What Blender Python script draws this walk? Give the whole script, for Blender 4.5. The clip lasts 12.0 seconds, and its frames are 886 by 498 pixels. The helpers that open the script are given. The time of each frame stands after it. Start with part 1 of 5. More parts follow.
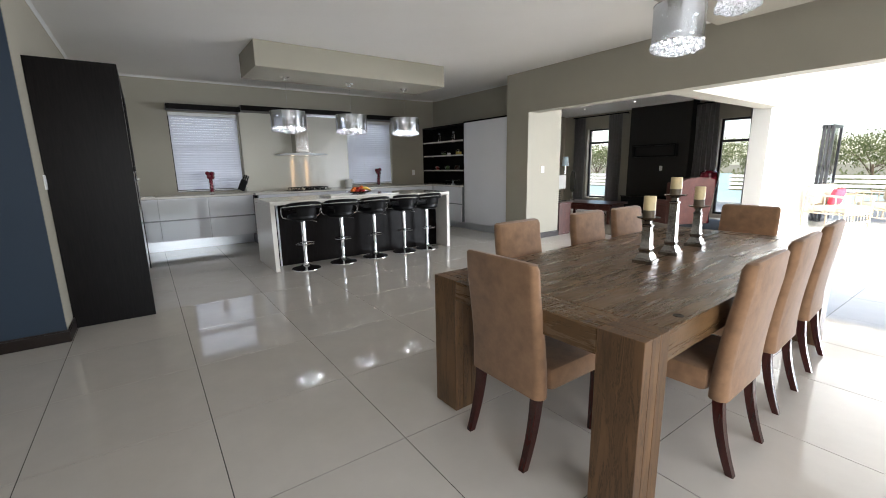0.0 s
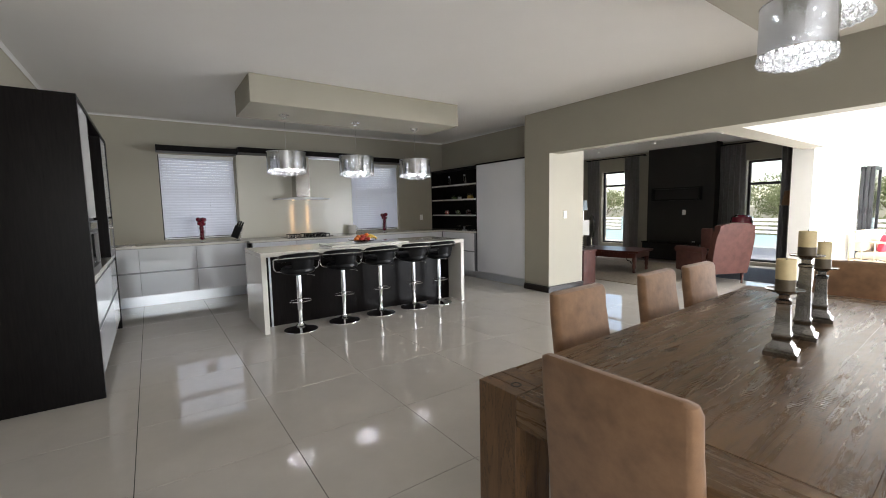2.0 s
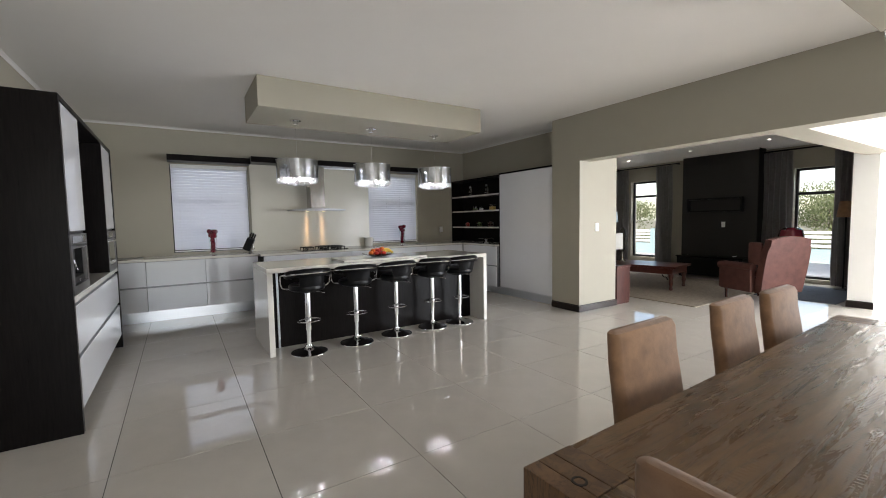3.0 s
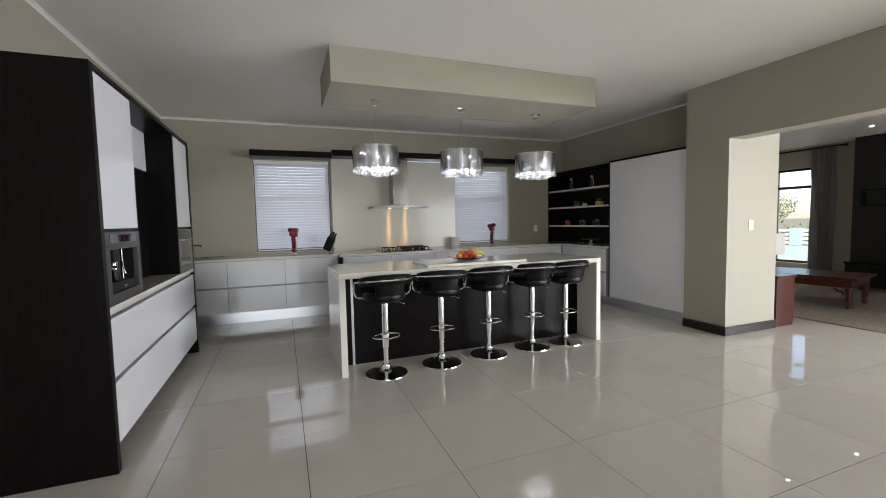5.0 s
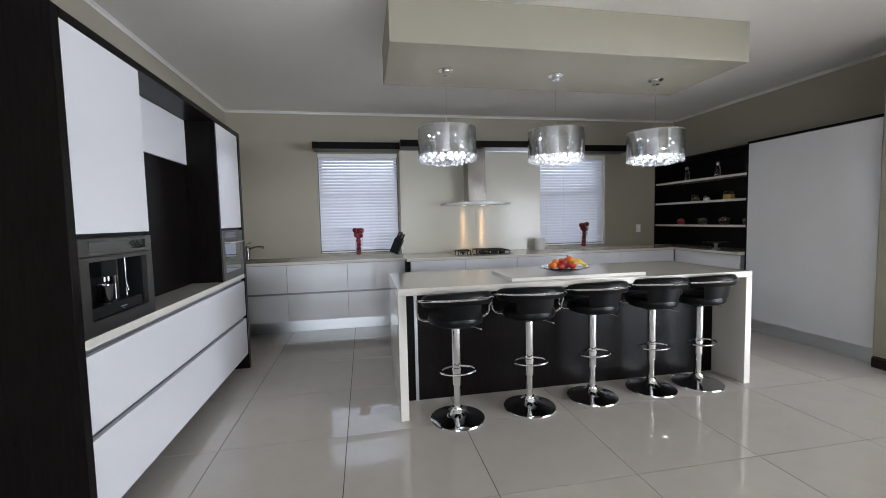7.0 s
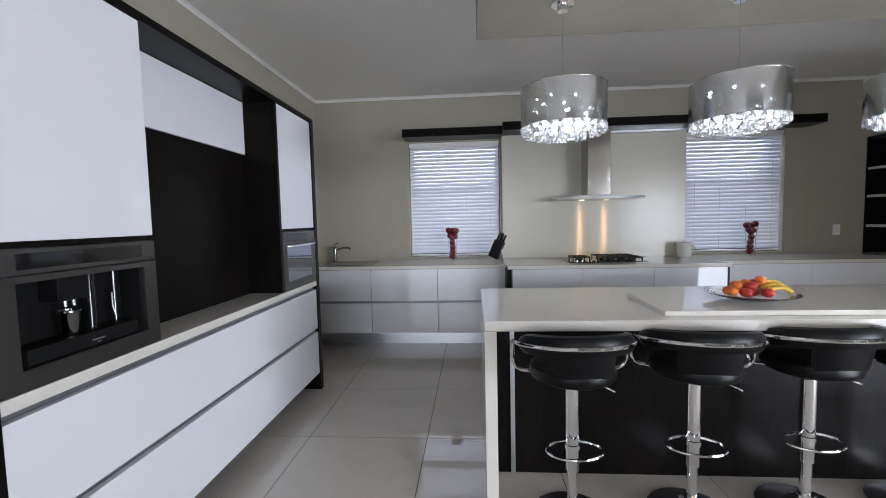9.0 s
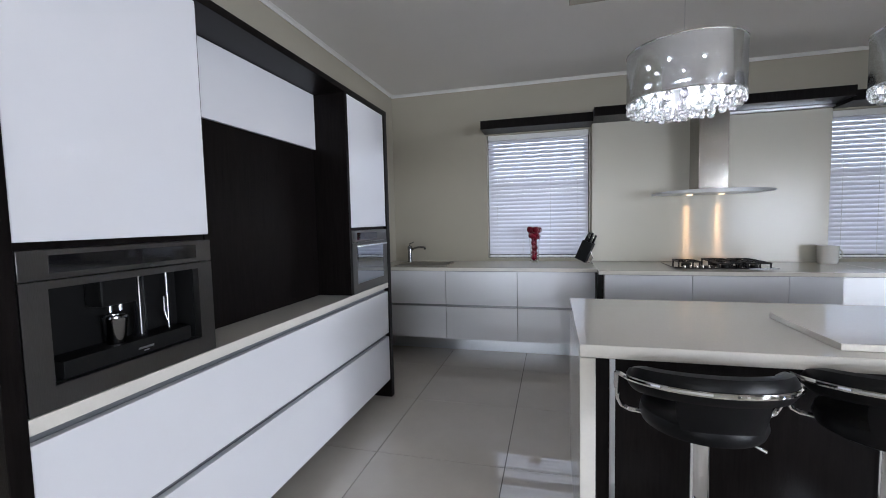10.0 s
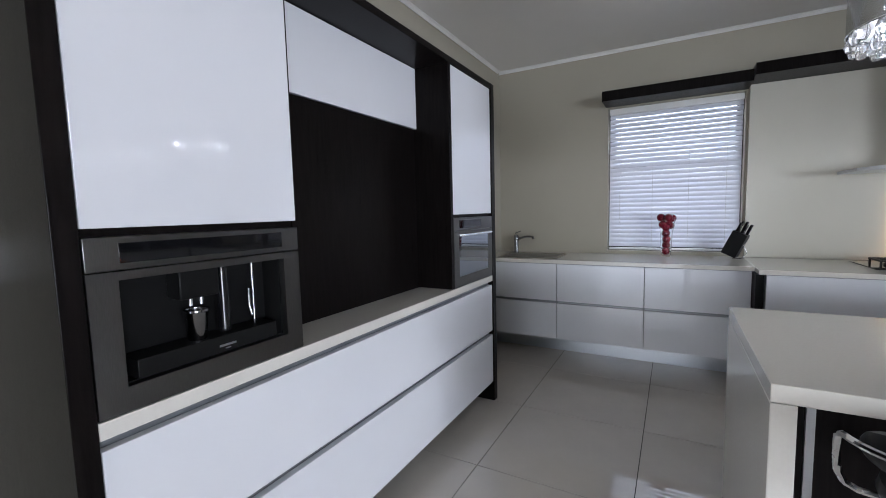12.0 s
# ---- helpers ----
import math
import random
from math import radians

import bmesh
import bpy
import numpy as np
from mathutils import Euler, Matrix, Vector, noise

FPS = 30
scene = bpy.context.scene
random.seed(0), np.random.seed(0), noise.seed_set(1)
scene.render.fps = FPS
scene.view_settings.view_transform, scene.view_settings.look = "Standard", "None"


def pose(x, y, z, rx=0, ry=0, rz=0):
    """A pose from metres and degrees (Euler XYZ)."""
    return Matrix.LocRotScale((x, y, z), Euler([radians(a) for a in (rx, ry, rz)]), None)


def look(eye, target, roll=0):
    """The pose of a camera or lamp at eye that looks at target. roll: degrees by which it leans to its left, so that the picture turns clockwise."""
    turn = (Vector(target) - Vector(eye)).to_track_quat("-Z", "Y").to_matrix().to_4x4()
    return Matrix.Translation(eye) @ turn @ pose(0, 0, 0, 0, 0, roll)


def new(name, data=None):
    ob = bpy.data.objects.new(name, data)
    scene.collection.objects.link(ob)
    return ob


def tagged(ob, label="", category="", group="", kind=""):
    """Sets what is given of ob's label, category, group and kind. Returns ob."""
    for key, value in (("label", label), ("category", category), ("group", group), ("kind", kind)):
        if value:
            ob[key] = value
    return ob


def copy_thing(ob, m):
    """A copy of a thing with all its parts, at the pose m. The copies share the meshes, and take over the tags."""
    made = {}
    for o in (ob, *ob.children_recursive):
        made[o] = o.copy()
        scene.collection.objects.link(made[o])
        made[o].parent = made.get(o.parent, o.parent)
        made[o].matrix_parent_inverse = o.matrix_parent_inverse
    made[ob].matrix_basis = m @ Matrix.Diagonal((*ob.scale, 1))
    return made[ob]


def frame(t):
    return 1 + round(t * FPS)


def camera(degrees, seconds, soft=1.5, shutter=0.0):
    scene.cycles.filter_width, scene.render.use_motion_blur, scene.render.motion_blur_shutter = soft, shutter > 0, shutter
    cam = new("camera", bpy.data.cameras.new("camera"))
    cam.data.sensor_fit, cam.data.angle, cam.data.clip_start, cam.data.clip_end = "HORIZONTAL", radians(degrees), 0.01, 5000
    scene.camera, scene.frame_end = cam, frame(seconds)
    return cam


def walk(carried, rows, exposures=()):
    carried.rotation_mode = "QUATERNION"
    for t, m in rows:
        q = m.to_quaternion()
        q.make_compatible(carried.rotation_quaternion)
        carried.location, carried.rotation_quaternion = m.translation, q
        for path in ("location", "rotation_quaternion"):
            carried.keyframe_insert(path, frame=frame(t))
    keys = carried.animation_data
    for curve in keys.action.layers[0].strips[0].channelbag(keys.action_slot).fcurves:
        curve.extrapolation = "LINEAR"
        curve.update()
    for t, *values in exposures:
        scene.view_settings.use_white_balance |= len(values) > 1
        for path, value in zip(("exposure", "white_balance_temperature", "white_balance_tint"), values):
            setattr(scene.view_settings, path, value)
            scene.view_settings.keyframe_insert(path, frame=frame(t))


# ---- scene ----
cam = camera(93.5, 12.0, 0.95)
PATH = [
    (0, (1.507, 2.227, 1.315), (2.637, 3.829, 0.921), -1.0),
    (0.5, (1.563, 2.339, 1.324), (2.701, 3.948, 0.987), -1.2),
    (1, (1.633, 2.5, 1.323), (2.777, 4.117, 1.049), -1.1),
    (1.5, (1.717, 2.718, 1.332), (2.86, 4.343, 1.1), -1.0),
    (2, (1.803, 2.931, 1.348), (2.944, 4.562, 1.154), -1.1),
    (2.5, (1.916, 3.118, 1.355), (3.035, 4.769, 1.198), -1.1),
    (4.5, (2.29, 3.914, 1.336), (3.1, 5.738, 1.206), -1.1),
    (5, (2.327, 4.139, 1.328), (3.042, 6.003, 1.195), -1.2),
    (5.5, (2.396, 4.345, 1.337), (3.026, 6.238, 1.205), -1.2),
    (6, (2.453, 4.546, 1.336), (2.987, 6.469, 1.207), -1.2),
    (6.5, (2.5, 4.762, 1.342), (2.949, 6.706, 1.209), -1.3),
    (8.5, (2.678, 5.648, 1.351), (2.714, 7.643, 1.217), -1.2),
    (9, (2.705, 5.856, 1.356), (2.562, 7.846, 1.221), -1.3),
    (9.5, (2.68, 6.039, 1.349), (2.348, 8.007, 1.218), -1.2),
    (10, (2.657, 6.166, 1.353), (2.149, 8.096, 1.22), -1.3),
    (10.5, (2.629, 6.27, 1.346), (1.977, 8.156, 1.216), -1.3),
    (11, (2.601, 6.347, 1.347), (1.828, 8.186, 1.207), -1.5),
    (11.5, (2.559, 6.401, 1.349), (1.684, 8.192, 1.188), -1.3),
    (12, (2.531, 6.454, 1.343), (1.564, 8.196, 1.165), -1.4),
]
walk(cam, [(t, look(eye, target, roll)) for t, eye, target, roll in PATH], exposures=[(0.0, 0.96, 6180, 12), (2.5, 0.96, 6420, 13), (5.0, 0.96, 6420, 13), (5.5, 1.02, 6350, 13), (6.5, 1.14, 6150, 13), (8.5, 1.14, 5980, 15), (12.0, 1.13, 5870, 15)])

# ---- light ----
world = bpy.data.worlds.new("sky_world")
scene.world = world
world.use_nodes = True
wn = world.node_tree.nodes
wn.clear()
sky = wn.new("ShaderNodeTexSky")
sky.sky_type = "NISHITA"
sky.sun_disc = False
sky.sun_elevation = radians(31)
sky.sun_rotation = radians(223)
bg = wn.new("ShaderNodeBackground")
bg.inputs["Strength"].default_value = 0.15
wout = wn.new("ShaderNodeOutputWorld")
world.node_tree.links.new(sky.outputs[0], bg.inputs[0])
world.node_tree.links.new(bg.outputs[0], wout.inputs[0])

sun = new("sun", bpy.data.lights.new("sun", "SUN"))
sun.data.energy, sun.data.angle, sun.data.color = 5.0, radians(0.5), (1.0, 0.95, 0.88)
sun.matrix_world = look((6, -8, 12), (6 + 4.5, -8 + 4.8, 12 - 3.8))


def window_light(name, centre, target, w, h, power, color=(0.93, 0.97, 1.0)):
    d = bpy.data.lights.new(name, "AREA")
    d.shape, d.size, d.size_y, d.energy, d.color = "RECTANGLE", w, h, power, color
    o = new(name, d)
    o.matrix_world = look(centre, target)
    return o


window_light("sky_light_south", (2.6, 0.12, 1.25), (2.6, 5, 1.1), 4.2, 2.0, 56)
window_light("sky_light_kitchen", (2.50, 11.15, 1.6), (2.50, 5, 1.2), 1.0, 1.3, 6)
window_light("sky_light_kitchen", (5.65, 11.15, 1.6), (5.65, 5, 1.2), 1.0, 1.3, 6)
window_light("sky_light_lounge", (13.0, 6.25, 2.95), (11.4, 6.35, 0.5), 0.8, 0.8, 70)
window_light("sky_light_lounge", (13.0, 9.7, 2.95), (11.4, 9.5, 0.5), 0.9, 0.8, 70)
window_light("sky_light_sunroom", (13.0, 2.1, 1.2), (9.0, 2.9, -0.8), 2.6, 2.0, 276)
window_light("sky_light_sunroom", (10.0, 0.62, 1.2), (9.7, 4, -0.6), 5.4, 2.0, 276)


# ---- materials ----
def mat(name, color, rough=0.5, metal=0.0, vary=0.06, scale=6.0, bump=0.0, bump_scale=120.0, coat=0.0, sheen=0.0,
        trans=0.0, ior=1.45, alpha=1.0, spec=0.5, emit=0.0, rough_vary=0.0, jitter=0.0, stretch=(1, 1, 1)):
    m = bpy.data.materials.new(name)
    m.use_nodes = True
    nt = m.node_tree
    N, L = nt.nodes, nt.links
    b = N["Principled BSDF"]
    b.inputs["Roughness"].default_value = rough
    b.inputs["Metallic"].default_value = metal
    b.inputs["Coat Weight"].default_value = coat
    b.inputs["Coat Roughness"].default_value = 0.04
    b.inputs["Sheen Weight"].default_value = sheen
    b.inputs["Transmission Weight"].default_value = trans
    b.inputs["IOR"].default_value = ior
    b.inputs["Alpha"].default_value = alpha
    b.inputs["Specular IOR Level"].default_value = spec
    b.inputs["Base Color"].default_value = (*color, 1)
    if emit:
        b.inputs["Emission Color"].default_value = (*color, 1)
        b.inputs["Emission Strength"].default_value = emit
    tc = N.new("ShaderNodeTexCoord")
    mp = N.new("ShaderNodeMapping")
    mp.inputs["Scale"].default_value = stretch
    L.new(tc.outputs["Object"], mp.inputs[0])
    if vary:
        n1 = N.new("ShaderNodeTexNoise")
        n1.inputs["Scale"].default_value, n1.inputs["Detail"].default_value = scale, 6
        n1.inputs["Roughness"].default_value = 0.62
        L.new(mp.outputs[0], n1.inputs["Vector"])
        ramp = N.new("ShaderNodeValToRGB")
        ramp.color_ramp.elements[0].position, ramp.color_ramp.elements[1].position = 0.3, 0.7
        ramp.color_ramp.elements[0].color = (*[c * (1 - vary) for c in color], 1)
        ramp.color_ramp.elements[1].color = (*[min(1, c * (1 + vary)) for c in color], 1)
        L.new(n1.outputs["Fac"], ramp.inputs[0])
        out = ramp.outputs[0]
        if jitter:
            oi = N.new("ShaderNodeObjectInfo")
            hs = N.new("ShaderNodeHueSaturation")
            mr = N.new("ShaderNodeMapRange")
            mr.inputs["To Min"].default_value, mr.inputs["To Max"].default_value = 1 - jitter, 1 + jitter
            L.new(oi.outputs["Random"], mr.inputs["Value"])
            L.new(mr.outputs[0], hs.inputs["Value"])
            L.new(out, hs.inputs["Color"])
            out = hs.outputs[0]
        L.new(out, b.inputs["Base Color"])
        if rough_vary:
            mr2 = N.new("ShaderNodeMapRange")
            mr2.inputs["To Min"].default_value, mr2.inputs["To Max"].default_value = max(0, rough - rough_vary), rough + rough_vary
            L.new(n1.outputs["Fac"], mr2.inputs["Value"])
            L.new(mr2.outputs[0], b.inputs["Roughness"])
    if bump:
        n2 = N.new("ShaderNodeTexNoise")
        n2.inputs["Scale"].default_value, n2.inputs["Detail"].default_value = bump_scale, 4
        L.new(mp.outputs[0], n2.inputs["Vector"])
        bp = N.new("ShaderNodeBump")
        bp.inputs["Strength"].default_value, bp.inputs["Distance"].default_value = bump, 0.004
        L.new(n2.outputs["Fac"], bp.inputs["Height"])
        L.new(bp.outputs[0], b.inputs["Normal"])
    return m


M = dict(
    wall=mat("taupe_paint", (0.358, 0.332, 0.266), 0.62, vary=0.03, scale=1.3, bump=0.10, bump_scale=260),
    wall_white=mat("white_plaster", (0.80, 0.79, 0.76), 0.7, vary=0.03, scale=1.5, bump=0.15, bump_scale=200),
    ceil=mat("ceiling_paint", (0.89, 0.865, 0.83), 0.75, vary=0.02, scale=0.8, bump=0.05, bump_scale=220),
    cornice=mat("cornice_white", (0.78, 0.77, 0.74), 0.5, vary=0.03, scale=4),
    blue=mat("slate_blue_paint", (0.017, 0.031, 0.052), 0.6, vary=0.06, scale=1.6, bump=0.1, bump_scale=260),
    tile=mat("polished_porcelain", (0.56, 0.52, 0.466), 0.006, vary=0.035, scale=5, jitter=0.02, rough_vary=0.003, spec=0.70),
    grout=mat("grey_grout", (0.055, 0.05, 0.045), 0.85, vary=0.15, scale=30, bump=0.2),
    skirt=mat("wenge_skirting", (0.016, 0.010, 0.008), 0.35, spec=0.3, vary=0.25, scale=8, stretch=(1, 1, 12)),
    wenge=mat("wenge_veneer", (0.0060, 0.0047, 0.0044), 0.30, spec=0.11, vary=0.45, scale=9, stretch=(9, 9, 0.7), bump=0.08, bump_scale=60, rough_vary=0.06),
    gloss=mat("white_gloss_lacquer", (0.73, 0.735, 0.765), 0.022, vary=0.012, scale=2, spec=0.7),
    quartz=mat("cream_quartz", (0.66, 0.63, 0.575), 0.07, vary=0.02, scale=90, spec=0.5, rough_vary=0.02),
    alu=mat("brushed_aluminium", (0.62, 0.64, 0.67), 0.28, 1.0, vary=0.05, scale=60, stretch=(0.3, 0.3, 20)),
    channel=mat("anodised_channel", (0.24, 0.25, 0.265), 0.4, 0.6, vary=0.05, scale=10),
    steel=mat("brushed_steel", (0.46, 0.44, 0.41), 0.20, 1.0, vary=0.04, scale=10, stretch=(12, 12, 1)),
    dark_steel=mat("dark_brushed_steel", (0.155, 0.15, 0.145), 0.33, 1.0, vary=0.08, scale=40, stretch=(1, 12, 1)),
    chrome=mat("chrome", (0.80, 0.81, 0.83), 0.06, 1.0, vary=0.02),
    oven_glass=mat("mirrored_oven_glass", (0.34, 0.36, 0.40), 0.03, 1.0, vary=0.02),
    dark_chrome=mat("dark_chrome", (0.26, 0.26, 0.27), 0.16, 1.0, vary=0.05),
    black_gloss=mat("black_gloss", (0.006, 0.006, 0.007), 0.05, vary=0.1, coat=0.5),
    black=mat("matt_black", (0.007, 0.007, 0.007), 0.45, vary=0.2, spec=0.22),
    leather=mat("black_leather", (0.004, 0.004, 0.0045), 0.36, spec=0.22, vary=0.2, scale=14, bump=0.05, bump_scale=260, rough_vary=0.02),
    glass=mat("clear_glass", (1, 1, 1), 0.0, vary=0, trans=1.0, ior=1.45),
    crystal=mat("crystal_glass", (1, 1, 1), 0.0, vary=0, trans=1.0, ior=1.55),
    splash=mat("back_painted_glass", (0.60, 0.58, 0.50), 0.22, vary=0.01, scale=2, spec=0.5),
    frame=mat("dark_window_frame", (0.02, 0.02, 0.022), 0.35, vary=0.15),
    suede=mat("tan_suede", (0.235, 0.130, 0.068), 0.88, vary=0.22, scale=13, bump=0.16, bump_scale=180, sheen=0.22),
    mahog=mat("dark_mahogany", (0.040, 0.0085, 0.0065), 0.22, vary=0.3, scale=9, stretch=(6, 6, 1), coat=0.2),
    silver=mat("antique_silver", (0.33, 0.32, 0.31), 0.22, 1.0, vary=0.35, scale=18, bump=0.2, bump_scale=60),
    wax=mat("cream_wax", (0.62, 0.50, 0.28), 0.5, vary=0.12, scale=9),
    wax_dark=mat("brown_wax", (0.10, 0.075, 0.045), 0.5, vary=0.3, scale=14),
    curtain=mat("grey_curtain_fabric", (0.22, 0.21, 0.205), 0.75, vary=0.12, scale=20, sheen=0.3, bump=0.15, bump_scale=300),
    dark_wall=mat("charcoal_paint", (0.011, 0.0095, 0.0085), 0.55, vary=0.1, scale=2),
    rug=mat("taupe_rug", (0.20, 0.165, 0.125), 0.95, vary=0.18, scale=18, bump=0.5, bump_scale=300),
    rug_blue=mat("grey_blue_rug", (0.07, 0.085, 0.11), 0.95, vary=0.25, scale=30, bump=0.5, bump_scale=300),
    burg=mat("burgundy_leather", (0.078, 0.032, 0.026), 0.62, spec=0.2, vary=0.2, scale=9, bump=0.12, bump_scale=150),
    redwood=mat("red_mahogany", (0.060, 0.015, 0.009), 0.30, vary=0.3, scale=8, stretch=(5, 5, 1), coat=0.1),
    red=mat("glossy_red", (0.12, 0.005, 0.013), 0.14, vary=0.15, scale=8, coat=0.4),
    white=mat("white_plastic", (0.78, 0.78, 0.76), 0.35, vary=0.01),
    ceramic=mat("white_ceramic", (0.66, 0.65, 0.62), 0.15, vary=0.03),
    fruit_r=mat("red_fruit", (0.38, 0.03, 0.02), 0.3, vary=0.35, scale=14),
    fruit_o=mat("orange_fruit", (0.65, 0.16, 0.02), 0.4, vary=0.15, scale=30, bump=0.2, bump_scale=160),
    fruit_y=mat("banana_skin", (0.62, 0.42, 0.06), 0.45, vary=0.25, scale=20),
    green=mat("green_leafage", (0.06, 0.10, 0.025), 0.6, vary=0.4, scale=8),
    bark=mat("bark", (0.10, 0.075, 0.05), 0.9, vary=0.3, scale=12, bump=0.5, bump_scale=40),
    grass=mat("dry_lawn", (0.24, 0.22, 0.14), 0.9, vary=0.3, scale=2.5, bump=0.5, bump_scale=60),
    paving=mat("pale_paving", (0.45, 0.42, 0.38), 0.7, vary=0.12, scale=3, bump=0.2),
    teal=mat("pale_teal_wall", (0.30, 0.40, 0.40), 0.75, vary=0.06, scale=2, bump=0.1),
    rattan=mat("white_cane", (0.50, 0.40, 0.27), 0.5, vary=0.1, scale=12),
    cushion=mat("cream_cushion", (0.50, 0.43, 0.32), 0.9, vary=0.06, scale=10, bump=0.1),
    cushion_p=mat("pink_cushion", (0.42, 0.035, 0.06), 0.85, vary=0.08, scale=10),
    bulb=mat("lit_bulb", (0.95, 0.97, 1.0), 0.4, vary=0, emit=95.0),
    down=mat("lit_downlight", (1.0, 0.93, 0.80), 0.4, vary=0, emit=40.0),
    halogen=mat("lit_halogen", (1.0, 0.75, 0.45), 0.4, vary=0, emit=1.5),
    bolt=mat("dark_iron", (0.012, 0.010, 0.009), 0.35, 0.5, vary=0.2),
    shade=mat("grey_linen_shade", (0.42, 0.41, 0.39), 0.85, vary=0.05, scale=40, bump=0.1),
    lampshade=mat("pale_lampshade", (0.45, 0.55, 0.62), 0.8, vary=0.04),
)


def wood_mat(name, dark, light, gloss, grain=(1.1, 15, 15), sawn=0.0):
    """Weathered timber; the grain runs along the axis that is stretched least."""
    m = bpy.data.materials.new(name)
    m.use_nodes = True
    nt = m.node_tree
    N, L = nt.nodes, nt.links
    b = N["Principled BSDF"]
    tc, mp, oi = N.new("ShaderNodeTexCoord"), N.new("ShaderNodeMapping"), N.new("ShaderNodeObjectInfo")
    mp.inputs["Scale"].default_value = grain
    L.new(tc.outputs["Object"], mp.inputs[0])
    cv = N.new("ShaderNodeCombineXYZ")
    ml = N.new("ShaderNodeMath")
    ml.operation = "MULTIPLY"
    ml.inputs[1].default_value = 40
    L.new(oi.outputs["Random"], ml.inputs[0])
    L.new(ml.outputs[0], cv.inputs[0])
    L.new(cv.outputs[0], mp.inputs["Location"])
    n1, n2 = N.new("ShaderNodeTexNoise"), N.new("ShaderNodeTexNoise")
    n1.inputs["Scale"].default_value, n1.inputs["Detail"].default_value, n1.inputs["Distortion"].default_value = 2.2, 10, 0.5
    n1.inputs["Roughness"].default_value = 0.7
    n2.inputs["Scale"].default_value, n2.inputs["Detail"].default_value = 5.0, 4
    L.new(mp.outputs[0], n1.inputs["Vector"])
    L.new(tc.outputs["Object"], n2.inputs["Vector"])
    ramp = N.new("ShaderNodeValToRGB")
    ramp.color_ramp.elements[0].position, ramp.color_ramp.elements[1].position = 0.30, 0.72
    ramp.color_ramp.elements[0].color, ramp.color_ramp.elements[1].color = (*dark, 1), (*light, 1)
    mid = [0.45 * a + 0.55 * b for a, b in zip(dark, light)]
    for at, col in ((0.475, mid), (0.49, [0.7 * a for a in dark]), (0.505, mid)):
        ramp.color_ramp.elements.new(at).color = (*col, 1)
    L.new(n1.outputs["Fac"], ramp.inputs[0])
    hs = N.new("ShaderNodeHueSaturation")
    mr = N.new("ShaderNodeMapRange")
    mr.inputs["To Min"].default_value, mr.inputs["To Max"].default_value = 0.72, 1.28
    L.new(n2.outputs["Fac"], mr.inputs["Value"])
    L.new(mr.outputs[0], hs.inputs["Value"])
    L.new(ramp.outputs[0], hs.inputs["Color"])
    L.new(hs.outputs[0], b.inputs["Base Color"])
    mr2 = N.new("ShaderNodeMapRange")
    mr2.inputs["To Min"].default_value, mr2.inputs["To Max"].default_value = gloss - 0.04, gloss + 0.10
    L.new(n1.outputs["Fac"], mr2.inputs["Value"])
    L.new(mr2.outputs[0], b.inputs["Roughness"])
    bp = N.new("ShaderNodeBump")
    bp.inputs["Strength"].default_value, bp.inputs["Distance"].default_value = (0.4 if sawn else 0.24), 0.002
    ad = N.new("ShaderNodeMath")
    L.new(n1.outputs["Fac"], ad.inputs[0])
    L.new(n2.outputs["Fac"], ad.inputs[1])
    height = ad.outputs[0]
    if sawn:
        # patches of rough saw strokes across the grain, and shallow worn hollows
        wv, pn, pr, hl, m1, m2, a2 = (N.new("ShaderNodeTexWave"), N.new("ShaderNodeTexNoise"), N.new("ShaderNodeMapRange"), N.new("ShaderNodeTexNoise"),
                                      N.new("ShaderNodeMath"), N.new("ShaderNodeMath"), N.new("ShaderNodeMath"))
        wv.bands_direction = "X"
        wv.inputs["Scale"].default_value, wv.inputs["Distortion"].default_value, wv.inputs["Detail Scale"].default_value = 19.0, 2.5, 1.5
        pm = N.new("ShaderNodeMapping")
        pm.inputs["Scale"].default_value = (1.3, 5.5, 1)
        L.new(tc.outputs["Object"], pm.inputs[0])
        L.new(tc.outputs["Object"], wv.inputs["Vector"])
        L.new(pm.outputs[0], pn.inputs["Vector"])
        pn.inputs["Scale"].default_value, pn.inputs["Detail"].default_value = 1.7, 3
        pr.inputs["From Min"].default_value, pr.inputs["From Max"].default_value = 0.54, 0.62
        L.new(pn.outputs["Fac"], pr.inputs["Value"])
        m1.operation = m2.operation = "MULTIPLY"
        L.new(wv.outputs["Fac"], m1.inputs[0])
        L.new(pr.outputs[0], m1.inputs[1])
        L.new(m1.outputs[0], m2.inputs[0])
        m2.inputs[1].default_value = sawn
        hp = N.new("ShaderNodeMapping")
        hp.inputs["Scale"].default_value = (0.8, 2.6, 1)
        L.new(tc.outputs["Object"], hp.inputs[0])
        L.new(hp.outputs[0], hl.inputs["Vector"])
        hl.inputs["Scale"].default_value, hl.inputs["Detail"].default_value = 9.0, 4
        ms = N.new("ShaderNodeMath")
        ms.operation = "MULTIPLY_ADD"
        L.new(hl.outputs["Fac"], ms.inputs[0])
        ms.inputs[1].default_value = 6.0
        L.new(m2.outputs[0], ms.inputs[2])
        L.new(ms.outputs[0], a2.inputs[0])
        L.new(height, a2.inputs[1])
        height = a2.outputs[0]
    L.new(height, bp.inputs["Height"])
    L.new(bp.outputs[0], b.inputs["Normal"])
    return m


